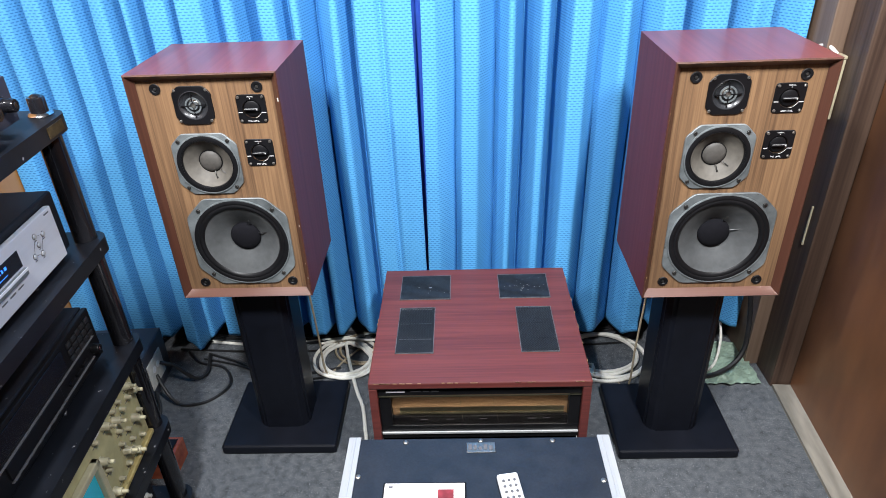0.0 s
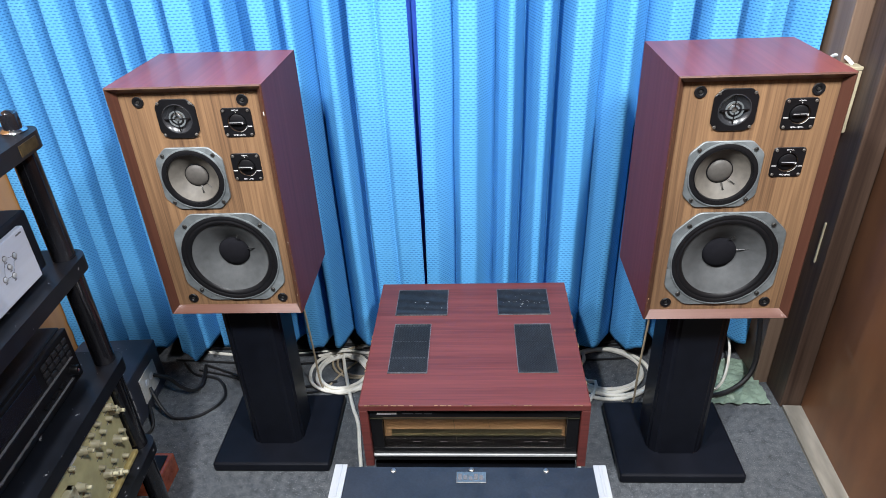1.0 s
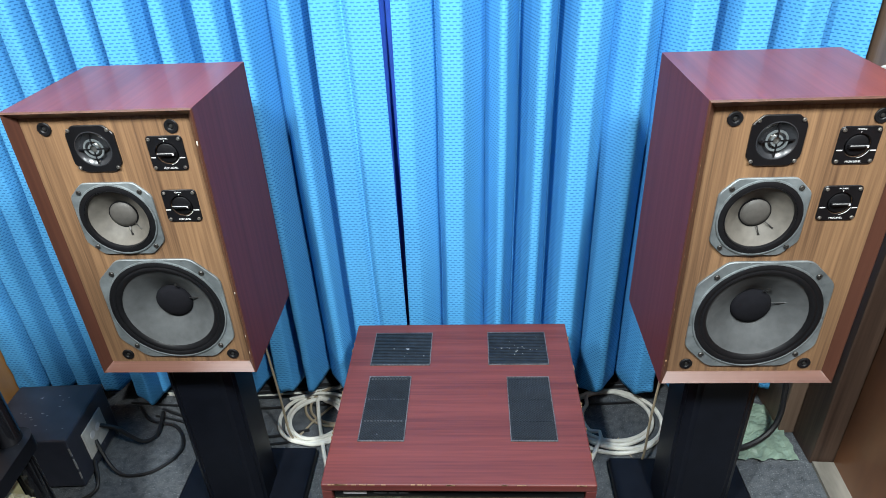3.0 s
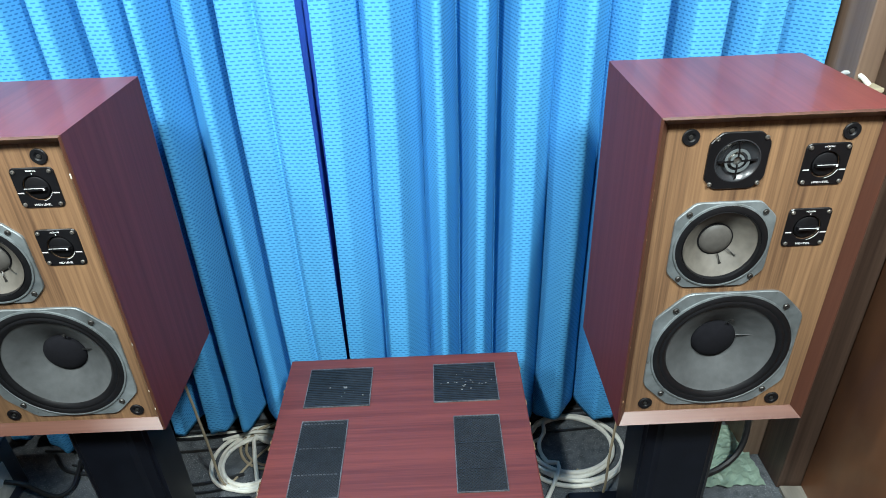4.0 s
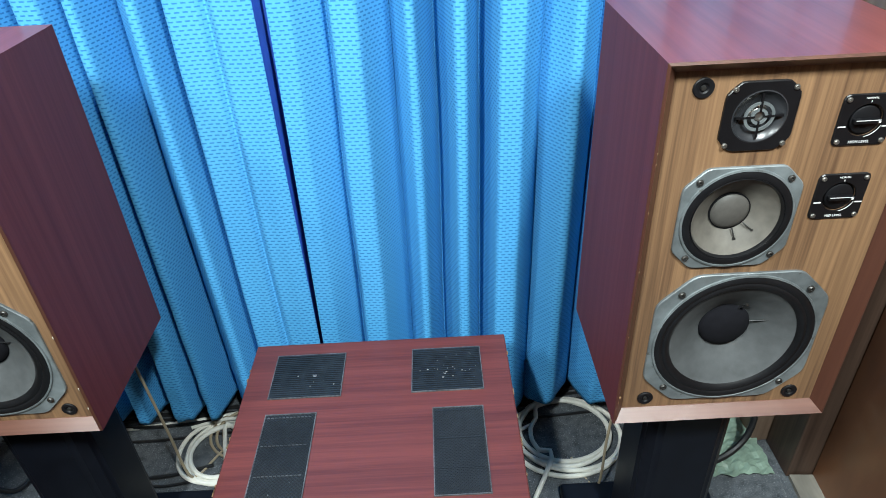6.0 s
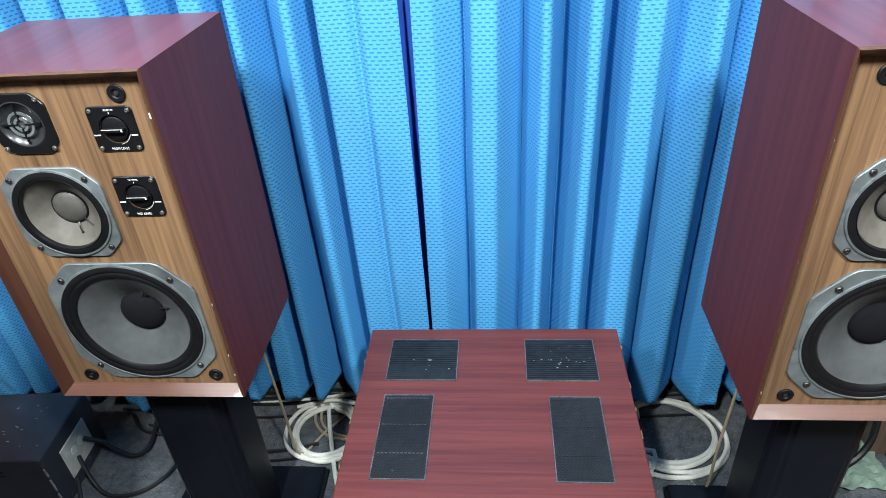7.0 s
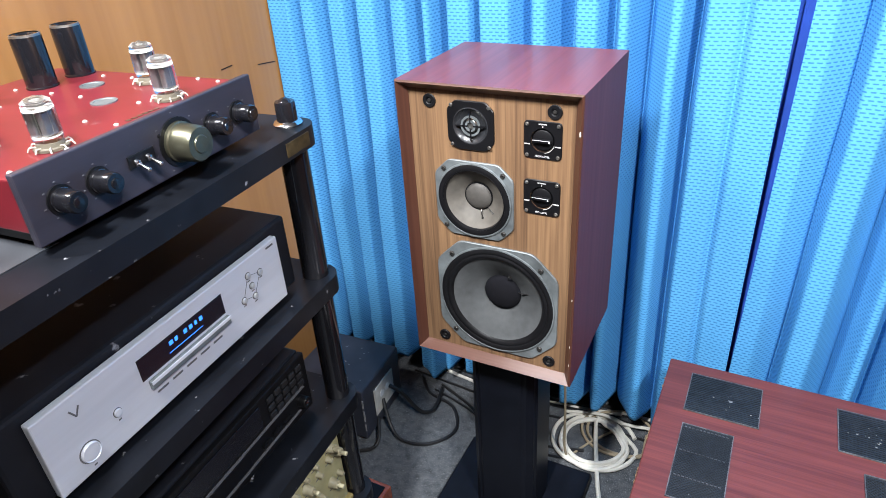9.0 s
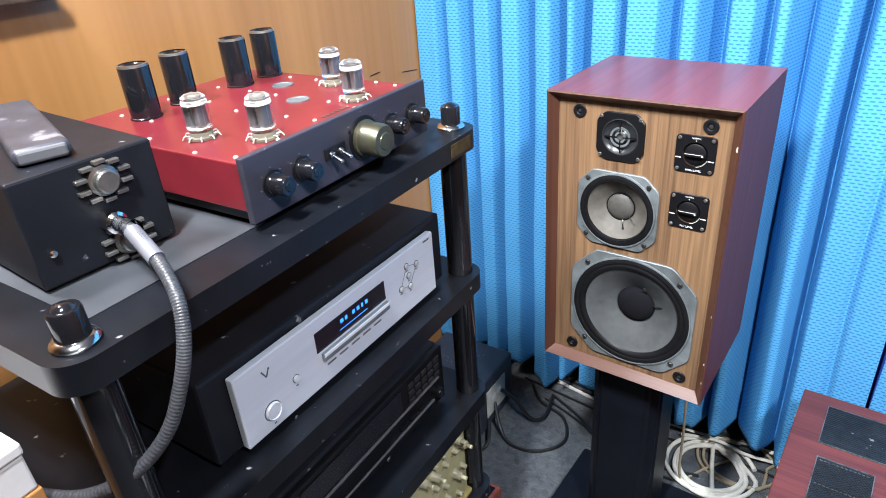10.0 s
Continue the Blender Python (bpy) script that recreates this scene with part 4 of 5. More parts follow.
def vacuum_tube(parent, x, y, z):
    at = Matrix.Translation((x, y, 0))
    t = part("vacuum_tube", lathe([(0.0148, z + 0.010), (0.0158, z + 0.015), (0.0158, z + 0.046), (0.0146, z + 0.052), (0.0100, z + 0.0555), (0.0040, z + 0.0565), (0, z + 0.0585)], at, 28), TUBE_GLASS, parent, "clear glass valve", smooth=True)
    t.visible_shadow = False
    part("tube_socket", lathe([(0.0185, z + 0.0005), (0.0185, z + 0.0035), (0.0150, z + 0.0045), (0.0140, z + 0.0090), (0, z + 0.0092)], at, 24), WHITE_CERAMIC, t)
    for h in (0.014, 0.043):
        part("mica_disc", lathe([(0, z + h), (0.0142, z + h), (0.0142, z + h + 0.0012), (0, z + h + 0.0012)], at, 20), MICA, t, "white mica spacer")
    part("getter_ring", lathe([(0.0045, z + 0.0480), (0.0085, z + 0.0480), (0.0085, z + 0.0500), (0.0045, z + 0.0500), (0.0045, z + 0.0480)], at, 20), SCREW, t, smooth=True)
    for s in (-1, 1):
        part("anode", box(x + s * 0.0055 - 0.0036, x + s * 0.0055 + 0.0036, y - 0.0062, y + 0.0062, z + 0.0165, z + 0.0420, 0.0015), GETTER, t, "grey metal anode")
    for a in range(0, 360, 60):
        c, s = math.cos(math.radians(a)), math.sin(math.radians(a))
        part("support_rod", sweep([(x + 0.0118 * c, y + 0.0118 * s, z + 0.0095), (x + 0.0118 * c, y + 0.0118 * s, z + 0.0460)], 0.0004, 5, 1), SCREW, t)
    for a in range(0, 360, 40):
        c, s = math.cos(math.radians(a)), math.sin(math.radians(a))
        part("socket_pin", sweep([(x + 0.0150 * c, y + 0.0150 * s, z + 0.0045), (x + 0.0205 * c, y + 0.0205 * s, z + 0.0055), (x + 0.0235 * c, y + 0.0235 * s, z + 0.0012)], 0.0010, 6, 3), PALE_METAL, t)


def tube_preamp(m):
    am = thing("tube_preamplifier", m, "red valve preamplifier with black front panel, tubes and capacitors", "amplifier")
    top, w, d = 0.084, 0.362, 0.375
    part("chassis", box(-d, -0.010, 0.004, w - 0.004, 0.024, top, 0.002), RED_PAINT, am, "glossy red chassis")
    part("base", box(-d + 0.012, -0.012, 0.012, w - 0.012, 0.010, 0.0238), PANEL_BLACK, am)
    fp = part("front_panel", box(-0.0095, 0.0, 0, w, 0.012, 0.092, 0.0015), AMP_PANEL, am, "dark grey metal front panel")
    for y, r, ln, mat in ((0.038, 0.0125, 0.024, PANEL_BLACK), (0.086, 0.0125, 0.024, PANEL_BLACK), (0.208, 0.0235, 0.034, BRASS), (0.270, 0.0125, 0.024, PANEL_BLACK), (0.322, 0.0125, 0.024, PANEL_BLACK)):
        part("knob_skirt", lathe([(r * 1.3, 0), (r * 1.3, 0.002), (0, 0.0025)], facing_x(0.0002, y, 0.050), 28), PANEL_BLACK, fp)
        kb = knob_x(fp, "knob", 0.0025, y, 0.050, r, ln, GLOSS_BLACK if mat is PANEL_BLACK else mat)
        part("knob_tip", lathe([(r * 0.5, 0), (r * 0.45, 0.0012), (0, 0.0015)], facing_x(0.0026 + ln, y, 0.050), 18), GLOSS_BLACK if mat is PANEL_BLACK else BRASS, kb)
        for a in range(-60, 241, 50):
            c, s = math.cos(math.radians(a)) * r * 1.55, math.sin(math.radians(a)) * r * 1.55
            part("print_dot", box(0.0, 0.0004, y + c - 0.0012, y + c + 0.0012, 0.05 + s - 0.0006, 0.05 + s + 0.0006), DARK_INK, fp)
    sw = part("toggle_plate", box(0, 0.0025, 0.128, 0.168, 0.044, 0.060, 0.001), PANEL_BLACK, fp)
    for y in (0.138, 0.156):
        part("toggle_lever", lathe([(0.0045, 0), (0.0045, 0.004), (0.0022, 0.005), (0.0032, 0.020), (0, 0.022)], facing_x(0.0025, y, 0.051) @ pose(0, 0, 0, 0, 22, 0), 12), CHROME, sw, smooth=True)
    part("pilot_lamp", lathe([(0.003, 0), (0.003, 0.001), (0, 0.002)], facing_x(0.0, 0.182, 0.066), 12), RUBBER, fp)
    for x, y in ((-0.290, 0.088), (-0.302, 0.163), (-0.296, 0.268), (-0.299, 0.336)):
        c = part("capacitor", lathe([(0.022, top), (0.022, top + 0.002), (0.0208, top + 0.003), (0.0208, top + 0.070), (0.019, top + 0.0735), (0.013, top + 0.0738), (0.011, top + 0.072), (0, top + 0.072)], Matrix.Translation((x, y, 0)), 28), GLOSS_BLACK, am, "black cylindrical capacitor can", smooth=True)
        # metal rim added as the grey glint on a plain black can
        part("can_glint_rim", lathe([(0.0203, top + 0.0708), (0.0198, top + 0.0742), (0.0180, top + 0.0745)], Matrix.Translation((x, y, 0)), 28), SCREW, c, smooth=True)
    for x, y in ((-0.130, 0.0535), (-0.049, 0.0826), (-0.1436, 0.3207), (-0.0515, 0.2605)):
        vacuum_tube(am, x, y, top)
    for x, y in ((-0.2217, 0.2884), (-0.1335, 0.2295)):
        part("vent_ring", lathe([(0.017, top), (0.017, top + 0.0015), (0.0135, top + 0.0015), (0.0125, top + 0.0006), (0, top + 0.0006)], Matrix.Translation((x, y, 0)), 28), FRAME_METAL, am)
    rng = random.Random(4)
    for x in (-0.33, -0.255, -0.19, -0.09, -0.03):
        for y in (0.02, 0.085, 0.165, 0.235, 0.340):
            xx, yy = x + rng.uniform(-0.012, 0.012), y + rng.uniform(-0.012, 0.012)
            part("bolt", lathe([(0.0031, top), (0.0029, top + 0.0015), (0.0014, top + 0.0023), (0, top + 0.0023)], Matrix.Translation((xx, yy, 0)), 10), PALE_METAL, am)
    for i in range(6):
        part("print_bar", box(-0.040, -0.034, 0.175 + i * 0.009, 0.181 + i * 0.009, top + 0.0001, top + 0.0005), BRASS, am)
    for x in (-d + 0.04, -0.05):
        for y in (0.05, w - 0.05):
            part("foot", lathe([(0.016, 0), (0.017, 0.006), (0.015, 0.0105)], Matrix.Translation((x, y, 0)), 18), RUBBER, am)
    return am


tube_preamp(SETTING @ Matrix.Translation((-0.779, 0.824, 1.1645)) @ pose(0, 0, 0, 0, 0, 5.3))


# ---- power unit with plugged braided cable, on the top shelf ----
def cable_socket(parent, x, y, z, name):
    s = part(name, lathe([(0.0165, 0), (0.0165, 0.004), (0.0125, 0.005), (0.0125, 0.012), (0.0105, 0.0135), (0, 0.0135)], facing_x(x, y, z), 24), SCREW, parent, "metal cable socket")
    for a in range(18, 378, 36):
        c, q = math.cos(math.radians(a)), math.sin(math.radians(a))
        part("socket_fin", box(x, x + 0.007, -0.0062, 0.0062, -0.0021, 0.0021, 0.0007), SCREW if a % 72 else RUBBER, s).data.transform(Matrix.Translation((0, y + 0.0240 * c, z + 0.0205 * q)))
    return s


pu = thing("power_unit", SETTING @ Matrix.Translation((-0.857, 0.622, 1.1658)) @ pose(0, 0, 0, 0, 0, 0.8), "black metal power unit with two round sockets, on the shelf", "power supply")
part("housing", box(-0.33, 0.0, 0.0, 0.150, 0.004, 0.120, 0.003), BLACK_METAL, pu)
cable_socket(pu, 0.0005, 0.088, 0.094, "upper_socket")
cable_socket(pu, 0.0005, 0.094, 0.023, "lower_socket")
part("indicator", lathe([(0.004, 0), (0.004, 0.003), (0, 0.0045)], facing_x(0.0, 0.018, 0.040), 12), CHROME, pu)
for x in (-0.3, -0.03):
    for y in (0.025, 0.135):
        part("foot", lathe([(0.012, 0), (0.012, 0.0042)], Matrix.Translation((x, y, 0)), 14), RUBBER, pu)
bar = thing("metal_bar", SETTING @ Matrix.Translation((-0.935, 0.655, 1.2862)) @ pose(0, 0, 0, 0, 0, -14), "grey rounded metal handset lying on the power unit", "handset")
part("shell", box(-0.20, 0.045, 0.004, 0.058, 0.0, 0.018, 0.0065, 3), DARK_GUN, bar, smooth=True)
part("end_cap", box(0.041, 0.047, 0.008, 0.054, 0.002, 0.016, 0.003, 2), DARK_INK, bar)
cab = thing("braided_cable", SETTING, "black braided cable with metal plug hanging from the power unit", "cable")
CB = [(-0.845, 0.702, 1.2185), (-0.80, 0.698, 1.220), (-0.755, 0.693, 1.203), (-0.712, 0.681, 1.180), (-0.696, 0.668, 1.146), (-0.696, 0.651, 1.102), (-0.708, 0.628, 1.052), (-0.742, 0.594, 1.005), (-0.80, 0.560, 0.972), (-0.88, 0.535, 0.950)]
part("sleeve", sweep(CB, 0.0070, 14, 56, rib=0.03), BRAID, cab, smooth=True)
part("plug", lathe([(0.011, -0.012), (0.012, 0.0), (0.012, 0.010), (0.009, 0.012), (0.009, 0.030), (0.0105, 0.031), (0.0105, 0.042)], Matrix.Translation((-0.847, 0.702, 1.2185)) @ EAST, 20), CHROME, cab, "knurled metal plug", smooth=True)
part("sleeve_end", sweep(CB[1:3], 0.0088, 12, 8), GUNMETAL, cab, "grey metal sleeve end", smooth=True)


# ---- disc player on the second shelf ----
def disc_player(m):
    cd = thing("disc_player", m, "black disc player with a thick silver faceplate and blue display", "disc player")
    part("body", box(-0.40, -0.014, -0.036, 0.466, 0.010, 0.135, 0.005), BLACK_METAL, cd)
    fp = part("faceplate", box(-0.012, 0.0, 0.0, 0.423, 0.014, 0.122, 0.0018), SILVER, cd, "brushed silver faceplate")
    d = part("display", box(0.0, 0.0012, 0.135, 0.288, 0.070, 0.102, 0.0005), DISPLAY_BACK, fp)
    for i, (y, w) in enumerate(((0.186, 0.008), (0.196, 0.006), (0.212, 0.007), (0.222, 0.007), (0.232, 0.005), (0.241, 0.007))):
        part("display_bar", box(0.0012, 0.0016, y, y + w * 0.8, 0.0885, 0.0945), DISPLAY, d, "glowing blue figures")
    part("display_line", box(0.0012, 0.0015, 0.183, 0.244, 0.0785, 0.0795), DISPLAY, d)
    tray = part("disc_tray", box(0.0, 0.006, 0.142, 0.290, 0.053, 0.066, 0.001), FRAME_METAL, fp)
    part("tray_lip", box(0.006, 0.0075, 0.142, 0.290, 0.0615, 0.066), SILVER, tray)
    for i in range(5):
        part("print_bar", box(0.0, 0.0004, 0.150 + i * 0.026, 0.168 + i * 0.026, 0.040, 0.043), DARK_INK, fp)
    # dark discs added as the shadows round the two buttons
    part("button_shadow_ring", lathe([(0.0140, 0), (0.0140, 0.0005), (0, 0.0006)], facing_x(0.0, 0.046, 0.042), 28), DARK_INK, fp)
    part("button_shadow_ring", lathe([(0.0062, 0), (0.0062, 0.0005), (0, 0.0006)], facing_x(0.0, 0.092, 0.060), 18), DARK_INK, fp)
    part("power_button", lathe([(0.0125, 0), (0.0125, 0.003), (0.0115, 0.0042), (0.0108, 0.003), (0.0100, 0.0032), (0, 0.0036)], facing_x(0.0, 0.046, 0.042), 28), SILVER, fp, smooth=True)
    part("small_button", lathe([(0.0052, 0), (0.005, 0.003), (0, 0.004)], facing_x(0.0, 0.092, 0.060), 18), SILVER, fp, smooth=True)
    for y, z in ((0.046, 0.022), (0.092, 0.049)):
        part("print_dot", box(0, 0.0004, y - 0.002, y + 0.002, z - 0.001, z + 0.001), DARK_INK, fp)
    for s in (-1, 1):
        part("maker_mark", box(-0.0004, 0.0005, -0.0006, 0.0014, 0, 0.013), DARK_INK, fp).data.transform(Matrix.Translation((0, 0.048, 0.094)) @ pose(0, 0, 0, s * 28, 0, 0))
    for y, z in ((0.346, 0.096), (0.328, 0.064), (0.352, 0.058), (0.372, 0.088), (0.350, 0.077)):
        # dark ring in place of the button's shadow on the plate
        part("nav_shadow_ring", lathe([(0.0058, 0), (0.0058, 0.0005), (0, 0.0006)], facing_x(0.0, y, z), 16), DARK_INK, fp)
        part("nav_button", lathe([(0.0046, 0), (0.0044, 0.003), (0, 0.0042)], facing_x(0.0, y, z), 16), ALU, fp, smooth=True)
        part("print_dot", box(0, 0.0004, y - 0.003, y + 0.003, z - 0.0095, z - 0.008), DARK_INK, fp)
    for (ya, za), (yb, zb) in zip(((0.346, 0.096), (0.372, 0.088), (0.352, 0.058), (0.328, 0.064)), ((0.372, 0.088), (0.352, 0.058), (0.328, 0.064), (0.346, 0.096))):
        part("nav_line", sweep([(0.0003, ya, za), (0.0003, yb, zb)], 0.0004, 5, 1), DARK_INK, fp)
    part("print_bar", box(0, 0.0004, 0.395, 0.412, 0.113, 0.116), DARK_INK, fp)
    for x in (-0.36, -0.06):
        for y in (0.0, 0.42):
            part("foot", lathe([(0.018, 0), (0.018, 0.0105)], Matrix.Translation((x, y, 0)), 18), RUBBER, cd)
    return cd


disc_player(SETTING @ Matrix.Translation((-0.763, 0.735, 0.8945)) @ pose(0, 0, 0, 0, 0, 4.8))


# ---- black receiver on the third shelf ----
rc = thing("tuner", RACK @ Matrix.Translation((-0.022, -0.530, 0.6215)), "black hi-fi tuner with a grid of keys, on the rack", "tuner")
part("body", box(-0.36, -0.012, 0.0, 0.48, 0.012, 0.135, 0.004), BLACK_METAL, rc)
fp = part("front_panel", box(-0.0115, 0.0, 0.0, 0.48, 0.010, 0.132, 0.002), PANEL_BLACK, rc)
part("display_window", box(0, 0.002, 0.09, 0.345, 0.078, 0.122, 0.001), DISPLAY_BACK, fp)
for i in range(5):
    for j in range(3):
        part("key", box(0, 0.004, 0.365 + i * 0.0205, 0.381 + i * 0.0205, 0.075 + j * 0.017, 0.086 + j * 0.017, 0.0015), KEY_GREY, fp)
part("drawer", box(0, 0.004, 0.10, 0.30, 0.034, 0.066, 0.001), PANEL_BLACK, fp)
part("trim_line", box(0, 0.0045, 0.02, 0.46, 0.069, 0.0705), DARK_INK, fp)
part("trim_line", box(0, 0.0045, 0.10, 0.44, 0.0285, 0.0300), DARK_INK, fp)
for y in (0.33, 0.36, 0.39):
    part("slider", box(0, 0.006, y, y + 0.022, 0.040, 0.046, 0.001), RUBBER, fp)
k = knob_x(fp, "knob", 0.0, 0.447, 0.045, 0.011, 0.016, PANEL_BLACK)
part("knob_tip", lathe([(0.005, 0), (0, 0.001)], facing_x(0.0162, 0.447, 0.045), 14), CHROME, k)
for i in range(7):
    part("print_bar", box(0, 0.0004, 0.11 + i * 0.028, 0.124 + i * 0.028, 0.022, 0.0235), DARK_INK, fp)
for x in (-0.33, -0.05):
    for y in (0.05, 0.43):
        part("foot", lathe([(0.018, 0), (0.018, 0.0125)], Matrix.Translation((x, y, 0)), 18), RUBBER, rc)


# ---- oscilloscope on the fourth shelf ----
os_ = thing("oscilloscope", RACK @ Matrix.Translation((0.002, -0.495, 0.3525)), "cream bench oscilloscope with a cyan screen and many knobs", "oscilloscope")
part("body", box(-0.36, -0.016, 0.006, 0.464, 0.014, 0.208, 0.006), BLACK_METAL, os_)
fp = part("front_panel", box(-0.0155, 0.0, 0.004, 0.466, 0.012, 0.212, 0.002), CREAM, os_, "yellowed cream front panel")
part("panel_rim", box(-0.018, 0.010, 0.0, 0.470, 0.212, 0.226, 0.003), TAN_FRAME, fp)
part("panel_rim", box(-0.018, 0.010, 0.0, 0.470, 0.0, 0.0118, 0.003), TAN_FRAME, fp)
bez = part("bezel", box(0, 0.016, 0.02, 0.236, 0.150, 0.166, 0.003, bm=box(0, 0.016, 0.02, 0.236, 0.030, 0.046, 0.003, bm=box(0, 0.016, 0.22, 0.236, 0.030, 0.166, 0.003, bm=box(0, 0.016, 0.02, 0.036, 0.030, 0.166, 0.003)))), CREAM_KNOB, fp)
part("screen", box(0, 0.004, 0.036, 0.22, 0.046, 0.150, 0.001), CYAN, fp, "cyan graticule screen")
rng = random.Random(9)
for j, z in enumerate((0.036, 0.066, 0.098, 0.130, 0.160, 0.188)):
    for i, y in enumerate((0.262, 0.300, 0.342, 0.384, 0.425, 0.452)):
        if rng.random() < 0.25 or (y > 0.44 and j % 2):
            continue
        big = (i + j) % 3 == 0
        yy, zz = y + rng.uniform(-0.006, 0.006), z + rng.uniform(-0.004, 0.004)
        r = 0.0092 if big else 0.0052
        kb = part("knob", lathe([(r * 1.25, 0), (r * 1.2, 0.004), (r, 0.006), (r * 0.94, 0.016 if big else 0.012), (r * 0.8, 0.018 if big else 0.0135), (0, 0.018 if big else 0.0135)], facing_x(0, yy, zz), 18), CREAM_KNOB, fp, smooth=True)
        if big:
            part("knob_centre", lathe([(r * 0.5, 0), (r * 0.45, 0.012), (0, 0.013)], facing_x(0.018, yy, zz), 14), CREAM_KNOB, kb, smooth=True)
        part("print_bar", box(0, 0.0004, yy - 0.008, yy + 0.008, zz - r - 0.008, zz - r - 0.006), DARK_INK, fp)
part("name_plate", box(0, 0.002, 0.255, 0.290, 0.186, 0.198, 0.0006), PALE_PLATE, fp)
for x in (-0.33, -0.05):
    for y in (0.05, 0.42):
        part("foot", lathe([(0.014, 0), (0.014, 0.0145)], Matrix.Translation((x, y, 0)), 16), RUBBER, os_)


# ---- lowest shelf ----
lo = thing("test_unit", RACK @ Matrix.Translation((-0.03, -0.45, 0.0855)), "dark metal unit with small terminals, on the lowest shelf", "instrument")
part("housing", box(-0.30, 0.0, 0.0, 0.40, 0.008, 0.15, 0.004), BLACK_METAL, lo)
for i in range(5):
    tb = part("terminal", lathe([(0.008, 0), (0.008, 0.006), (0.005, 0.008), (0.005, 0.016), (0, 0.017)], facing_x(0, 0.19 + i * 0.042, 0.11), 14), BRASS if i % 2 else PALE_PLATE, lo, smooth=True)
    part("print_bar", box(0, 0.0005, 0.182 + i * 0.042, 0.200 + i * 0.042, 0.082, 0.088), BRASS, lo)
for x in (-0.27, -0.03):
    for y in (0.04, 0.36):
        part("foot", lathe([(0.012, 0), (0.012, 0.0085)], Matrix.Translation((x, y, 0)), 14), RUBBER, lo)


# ---- floor things on the west side ----
wb = thing("wooden_box", Matrix.Translation((-1.0, 1.425, 0.0)), "polished red-brown wooden box with dark top on the floor", "box")
part("carcass", box(-0.14, 0.11, -0.05, 0.05, 0.0, 0.072, 0.003), RED_WOOD, wb)
part("top_inlay", box(-0.13, 0.098, -0.042, 0.038, 0.0722, 0.075, 0.001), BLACK_WOOD, wb)
part("dial", lathe([(0.012, 0.075), (0.012, 0.079), (0.008, 0.081), (0, 0.081)], Matrix.Translation((0.055, 0.0, 0)), 20), CHROME, wb, smooth=True)

tr = thing("transformer_box", Matrix.Translation((-1.205, 1.745, 0.0)) @ pose(0, 0, 0, 0, 0, 3), "black painted metal transformer box with a pale outlet plate", "transformer")
one = box(-0.125, 0.125, -0.115, 0.115, 0.012, 0.198, 0.006)
part("housing", one, TRAFO, tr)
pl = part("outlet_plate", box(0.1252, 0.129, -0.055, 0.060, 0.055, 0.155, 0.0015), PALE_PLATE, tr, "pale grey outlet plate")
for y in (-0.014, 0.018):
    part("outlet", lathe([(0.012, 0), (0.012, 0.001), (0.010, 0.0014), (0, 0.0008)], facing_x(0.129, y, 0.115), 18), INK, pl)
for z in (0.145, 0.158):
    part("vent_slot", box(-0.09, 0.02, -0.1165, -0.1152, z, z + 0.003), RUBBER, tr)
for sx in (-0.09, 0.09):
    for sy in (-0.08, 0.08):
        part("foot", lathe([(0.012, 0), (0.012, 0.0125)], Matrix.Translation((sx, sy, 0)), 12), RUBBER, tr)

rng = random.Random(21)
for i in range(16):
    x, y, w = rng.gauss(0.0, 0.05), rng.gauss(-0.02, 0.05), rng.uniform(0.002, 0.007)
    part("paint_chip", box(x, x + w, y, y + rng.uniform(0.0012, 0.003), 0.1981, 0.1986), DUST, tr, "bare pale chip in the paint")
for i in range(9):
    z = rng.uniform(0.03, 0.19)
    part("paint_chip", box(0.1215, 0.1256, -0.1156, -0.1150 + rng.uniform(0.001, 0.003), z, z + rng.uniform(0.004, 0.016)), DUST, tr, "bare pale chip in the paint")

SIDE = Matrix.Translation((-0.838, 0.545, 0)) @ pose(0, 0, 0, 0, 0, 5.3)
tb = thing("side_cabinet", SIDE, "orange-brown wooden side cabinet beside the rack", "cabinet")
part("carcass", box(-0.36, 0.0, -0.40, 0.0, 0.03, 1.000, 0.002), WALL_WOOD, tb)
part("plinth", box(-0.35, -0.02, -0.39, -0.01, 0.0, 0.0295), BLACK_WOOD, tb)
bk = thing("white_box", SIDE @ Matrix.Translation((0, 0, 1.0005)), "white cardboard box on the side cabinet", "box")
part("carton", box(-0.33, -0.002, -0.30, -0.002, 0.0, 0.045, 0.003), PAPER, bk)
part("lid", box(-0.332, 0.0, -0.302, 0.0, 0.0455, 0.060, 0.003), PAPER, bk)


# ---- cables on the floor ----
def cable(points, r, mat, label, steps=6, name="cable"):
    c = part(name, sweep(points, r, 8, steps), mat, smooth=True)
    return tagged(c, label, "cable")


def coil(cx, cy, rx, ry, turns, r, mat, label, tail, seed, start=0.0):
    """Loose loops lying on the carpet, ending in a tail."""
    rng = random.Random(seed)
    pts = []
    steps = 16
    for i in range(int(turns * steps) + 1):
        a = start + 2 * math.pi * i / steps
        k = i // steps
        if i % steps == 0:
            jx, jy, s = rng.uniform(-0.016, 0.016), rng.uniform(-0.014, 0.014), 1.06 - 0.075 * k + rng.uniform(-0.03, 0.03)
        pts.append((cx + jx + rx * s * math.cos(a), cy + jy + ry * s * math.sin(a), r + 0.0028 * k + 0.004 * abs(math.sin(a * 1.5 + k))))
    return cable(pts + tail, r, mat, label, 3, "cable_coil")


